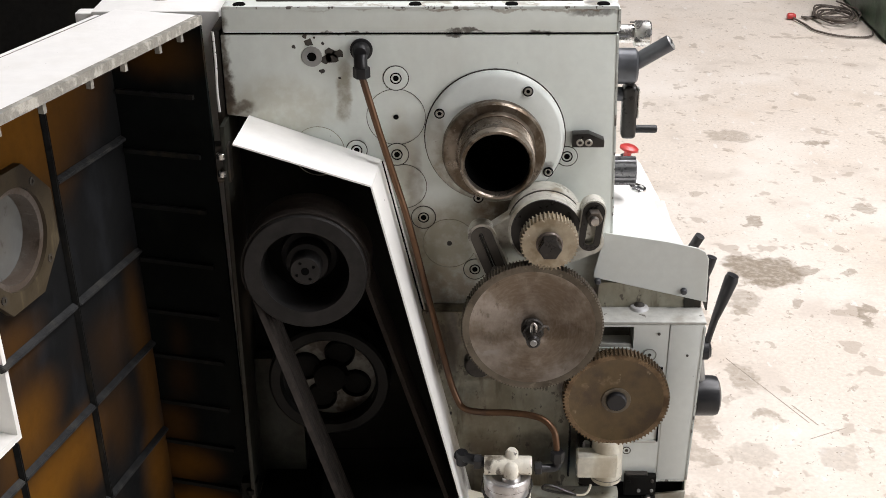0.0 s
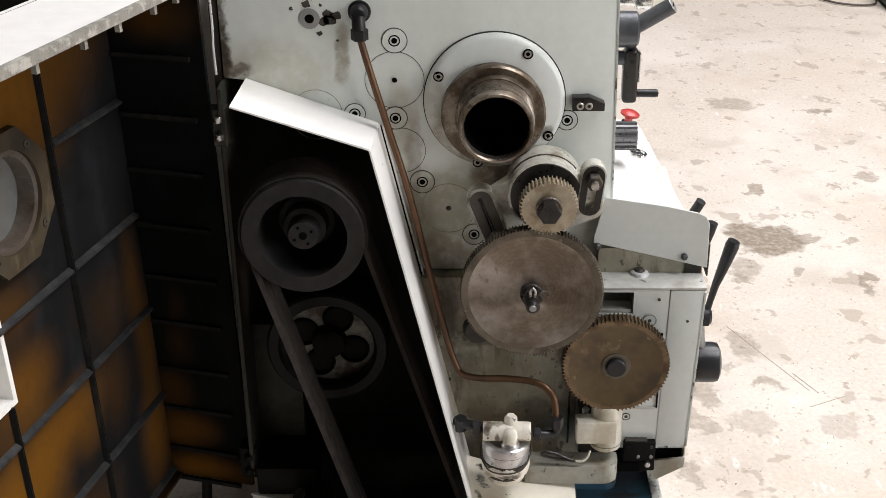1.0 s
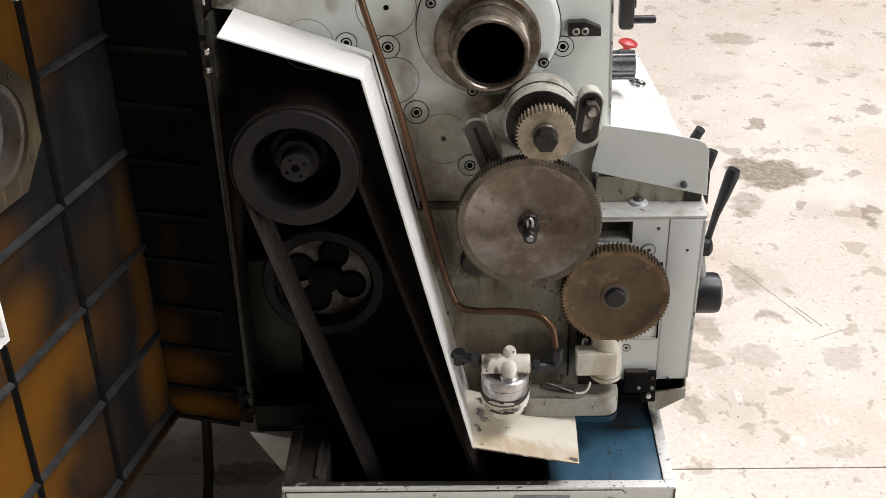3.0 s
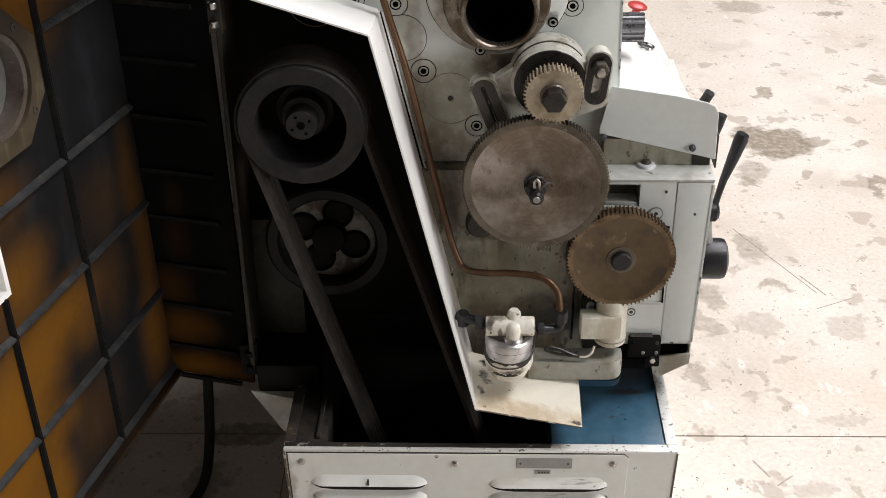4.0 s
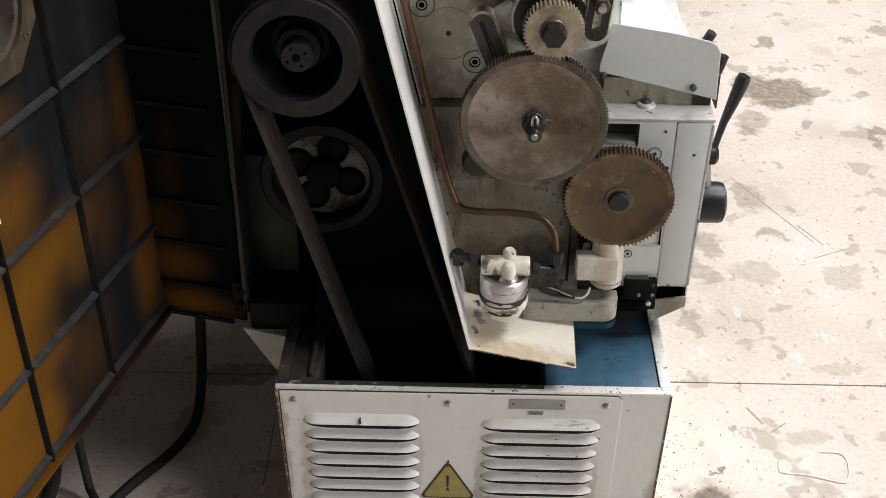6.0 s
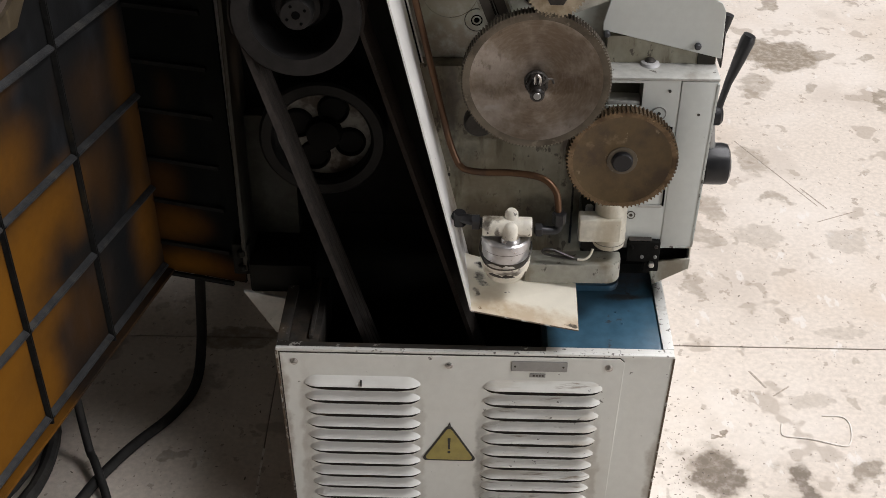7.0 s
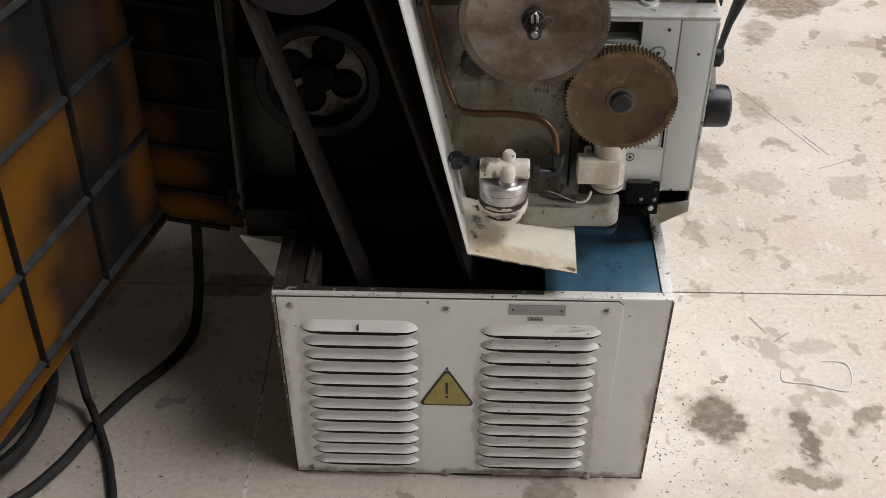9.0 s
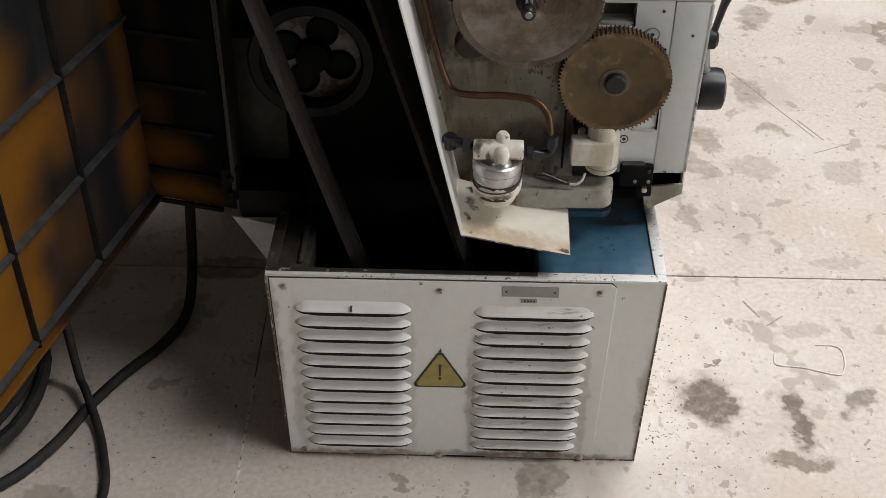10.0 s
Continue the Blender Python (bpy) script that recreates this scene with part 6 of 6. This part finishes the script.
# ---------------------------------------------------------------- loose things
hose = part("power_cable", tube([(-0.50, 0.46, 0.62), (-0.515, 0.44, 0.40), (-0.525, 0.42, 0.20), (-0.532, 0.40, 0.07), (-0.540, 0.345, 0.014), (-0.568, 0.258, 0.013), (-0.621, 0.174, 0.013), (-0.662, 0.091, 0.013), (-0.700, -0.01, 0.013), (-0.76, -0.10, 0.013), (-0.86, -0.16, 0.013)], 0.0100, 12), rubber)
tagged(hose, "thick black rubber cable curving down onto the floor", "cable")
c2 = part("thin_cable", tube([(-0.70, 0.20, 0.36), (-0.705, 0.165, 0.20), (-0.69, 0.135, 0.05), (-0.672, 0.105, 0.036), (-0.640, 0.045, 0.012), (-0.612, -0.026, 0.010), (-0.590, -0.116, 0.010), (-0.60, -0.25, 0.010), (-0.66, -0.40, 0.010)], 0.0078, 12), rubber)
tagged(c2, "black rubber cable lying on the floor", "cable")
b = bmesh.new()
rng = random.Random(3)
pts = []
for k in range(64):
    a = 2 * math.pi * k / 12
    r = 0.14 + 0.012 * math.sin(k * 0.7) + 0.006 * rng.uniform(-1, 1)
    pts.append((-0.90 + r * math.cos(a), 0.10 + r * 1.35 * math.sin(a), 0.016 + 0.0022 * k + 0.004 * rng.uniform(0, 1)))
tagged(part("cable_coil", tube(pts, 0.013, 10, 3), rubber), "coil of black rubber cable heaped on the floor", "cable")

# green machine far off, with cables on the floor beside it
m2 = tagged(new("green_machine"), "dark green machine base standing far off on the floor", "machine")
part("base", box(1.885, 3.6, 4.20, 6.2, 0.0, 0.22, 0.04, seg=4), green, m2)
part("body", box(1.98, 3.5, 4.32, 6.1, 0.22, 1.1, 0.03, seg=3), green, m2)
rng = random.Random(5)
for k in range(5):
    turn, ax, ay = rng.uniform(0, 3), 0.075 + 0.012 * k, 0.13 + 0.015 * k
    pts = [(1.60 + 0.004 * k, 4.645 - 0.01 * k, 0.010), (1.66, 4.63 + 0.02 * rng.uniform(-1, 1), 0.010)]
    pts += [(1.765 + ax * math.cos(turn + 1.05 * i) * rng.uniform(0.75, 1.1), 4.63 + ay * math.sin(turn + 1.05 * i) * rng.uniform(0.75, 1.1), 0.008 + 0.004 * i + 0.003 * k) for i in range(7)]
    tagged(part("floor_cable", tube(pts, 0.0042, 8, 5), cable_mat), "thin dark cable looped on the concrete floor", "cable", "cables beside the green machine")
line = part("floor_cable", tube([(1.556, 4.612, 0.012), (1.592, 4.504, 0.009), (1.612, 4.418, 0.009), (1.684, 4.334, 0.009), (1.779, 4.297, 0.009), (1.849, 4.315, 0.009), (1.875, 4.37, 0.012)], 0.0048, 8, 5), cable_mat)
tagged(line, "thin dark cable running from the red plug over the floor", "cable", "cables beside the green machine")
plug = part("red_plug", turned([(0, -0.022), (0.012, -0.022), (0.0155, -0.015), (0.0155, 0.008), (0.010, 0.020), (0, 0.022)], sideways(1.549, 4.625, 0.018), 18), red)
tagged(plug, "red industrial cable plug lying on the floor", "plug")

# near-black machine behind the cover, added to stand in for the dark background
m3 = tagged(new("dark_machine"), "near-black machine block standing in for the dark background", "machine")
part("body", box(-3.2, -0.95, 1.9, 3.0, 0.0, 1.05, 0.03), near_black, m3)
part("top_panel", box(-2.2, -1.35, 1.85, 1.9, 0.98, 1.10, 0.01), olive, m3, "greenish grey panel")

wire_mat = surface("pale_dusty_wire", (0.78, 0.74, 0.69), 0.7, layers=[((0.60, 0.55, 0.49), (30, 30, 30), 0.45, 0.6, 0.8, 0.7)])

# crumbling pale filler in the joint beside the pedestal
rng = random.Random(8)
b = bmesh.new()
y = -0.70
while y < 0.19:
    step = rng.uniform(0.010, 0.030)
    w = rng.uniform(0.0016, 0.0026)
    x = joint_x(y)
    box(x - w, x + w, y, y + step, -0.003, 0.0006, bm=b)
    y += step + rng.uniform(0.003, 0.012)
part("joint_filler", b, wire_mat, floor, "crumbling pale filler in the slab joint")

# scratches in the concrete
for x0, y0, x1, y1, w in ((0.665, 1.38, 0.815, 1.07, 0.0022), (0.575, 0.395, 0.550, 0.445, 0.004), (0.79, 1.15, 0.835, 1.06, 0.003), (0.80, 1.00, 0.90, 1.05, 0.002), (0.70, 0.05, 0.712, 0.065, 0.005), (0.62, 0.40, 0.585, 0.37, 0.003)):
    d = Vector((x1 - x0, y1 - y0, 0))
    q = box(0, d.length, -w / 2, w / 2, -0.001, 0.0006)
    bmesh.ops.transform(q, matrix=Matrix.Translation((x0, y0, 0)) @ Matrix.Rotation(math.atan2(d.y, d.x), 4, "Z"), verts=q.verts)
    part("scratch", q, OIL_MARK, floor, "dark scratch in the concrete")

# curl of wire on the floor
w = part("wire_bit", tube([(0.586, 0.290, 0.0014), (0.581, 0.262, 0.0014), (0.590, 0.253, 0.0014), (0.630, 0.2487, 0.0014), (0.690, 0.231, 0.0014), (0.704, 0.240, 0.0014), (0.713, 0.268, 0.0014), (0.714, 0.298, 0.0014), (0.702, 0.313, 0.0014), (0.667, 0.3145, 0.0014)], 0.0014, 8, 5), wire_mat)
tagged(w, "thin pale bent wire lying on the floor", "wire")

# grit and dirt crumbs round the pedestal
grit_mat = surface("dark_grit", (0.12, 0.098, 0.075), 0.8, layers=[((0.16, 0.13, 0.10), (60, 60, 60), 0.5, 0.6, 0.7, 0.8)], grain=0.3)
rng = random.Random(11)
b = bmesh.new()
for k in range(520):
    if k < 330:
        cx, cy = 0.320 + abs(rng.gauss(0, 0.09)), rng.uniform(-0.06, 0.42)
    elif k < 410:
        cx, cy = rng.uniform(-0.75, -0.33), rng.uniform(-0.05, 0.5)
    else:
        cx, cy = rng.uniform(0.35, 1.1), rng.uniform(-0.1, 1.2)
    r, long, turn = rng.choice((0.0005, 0.0006, 0.0007, 0.0009, 0.0012, 0.0017)), rng.uniform(1.0, 2.8), rng.uniform(0, math.pi)
    ring = []
    for i in range(6):
        a = math.pi * i / 3
        q = r * rng.uniform(0.7, 1.2)
        u, v = q * long * math.cos(a), q * math.sin(a)
        ring.append((cx + u * math.cos(turn) - v * math.sin(turn), cy + u * math.sin(turn) + v * math.cos(turn)))
    low = [b.verts.new((x, y, 0.0)) for x, y in ring]
    top = b.verts.new((cx, cy, r * 0.6))
    for i in range(6):
        b.faces.new((low[i], low[(i + 1) % 6], top))
    b.faces.new(low[::-1])
tagged(part("floor_grit", b, grit_mat), "dark grit and dirt crumbs scattered on the floor", "grit", kind="stuff")
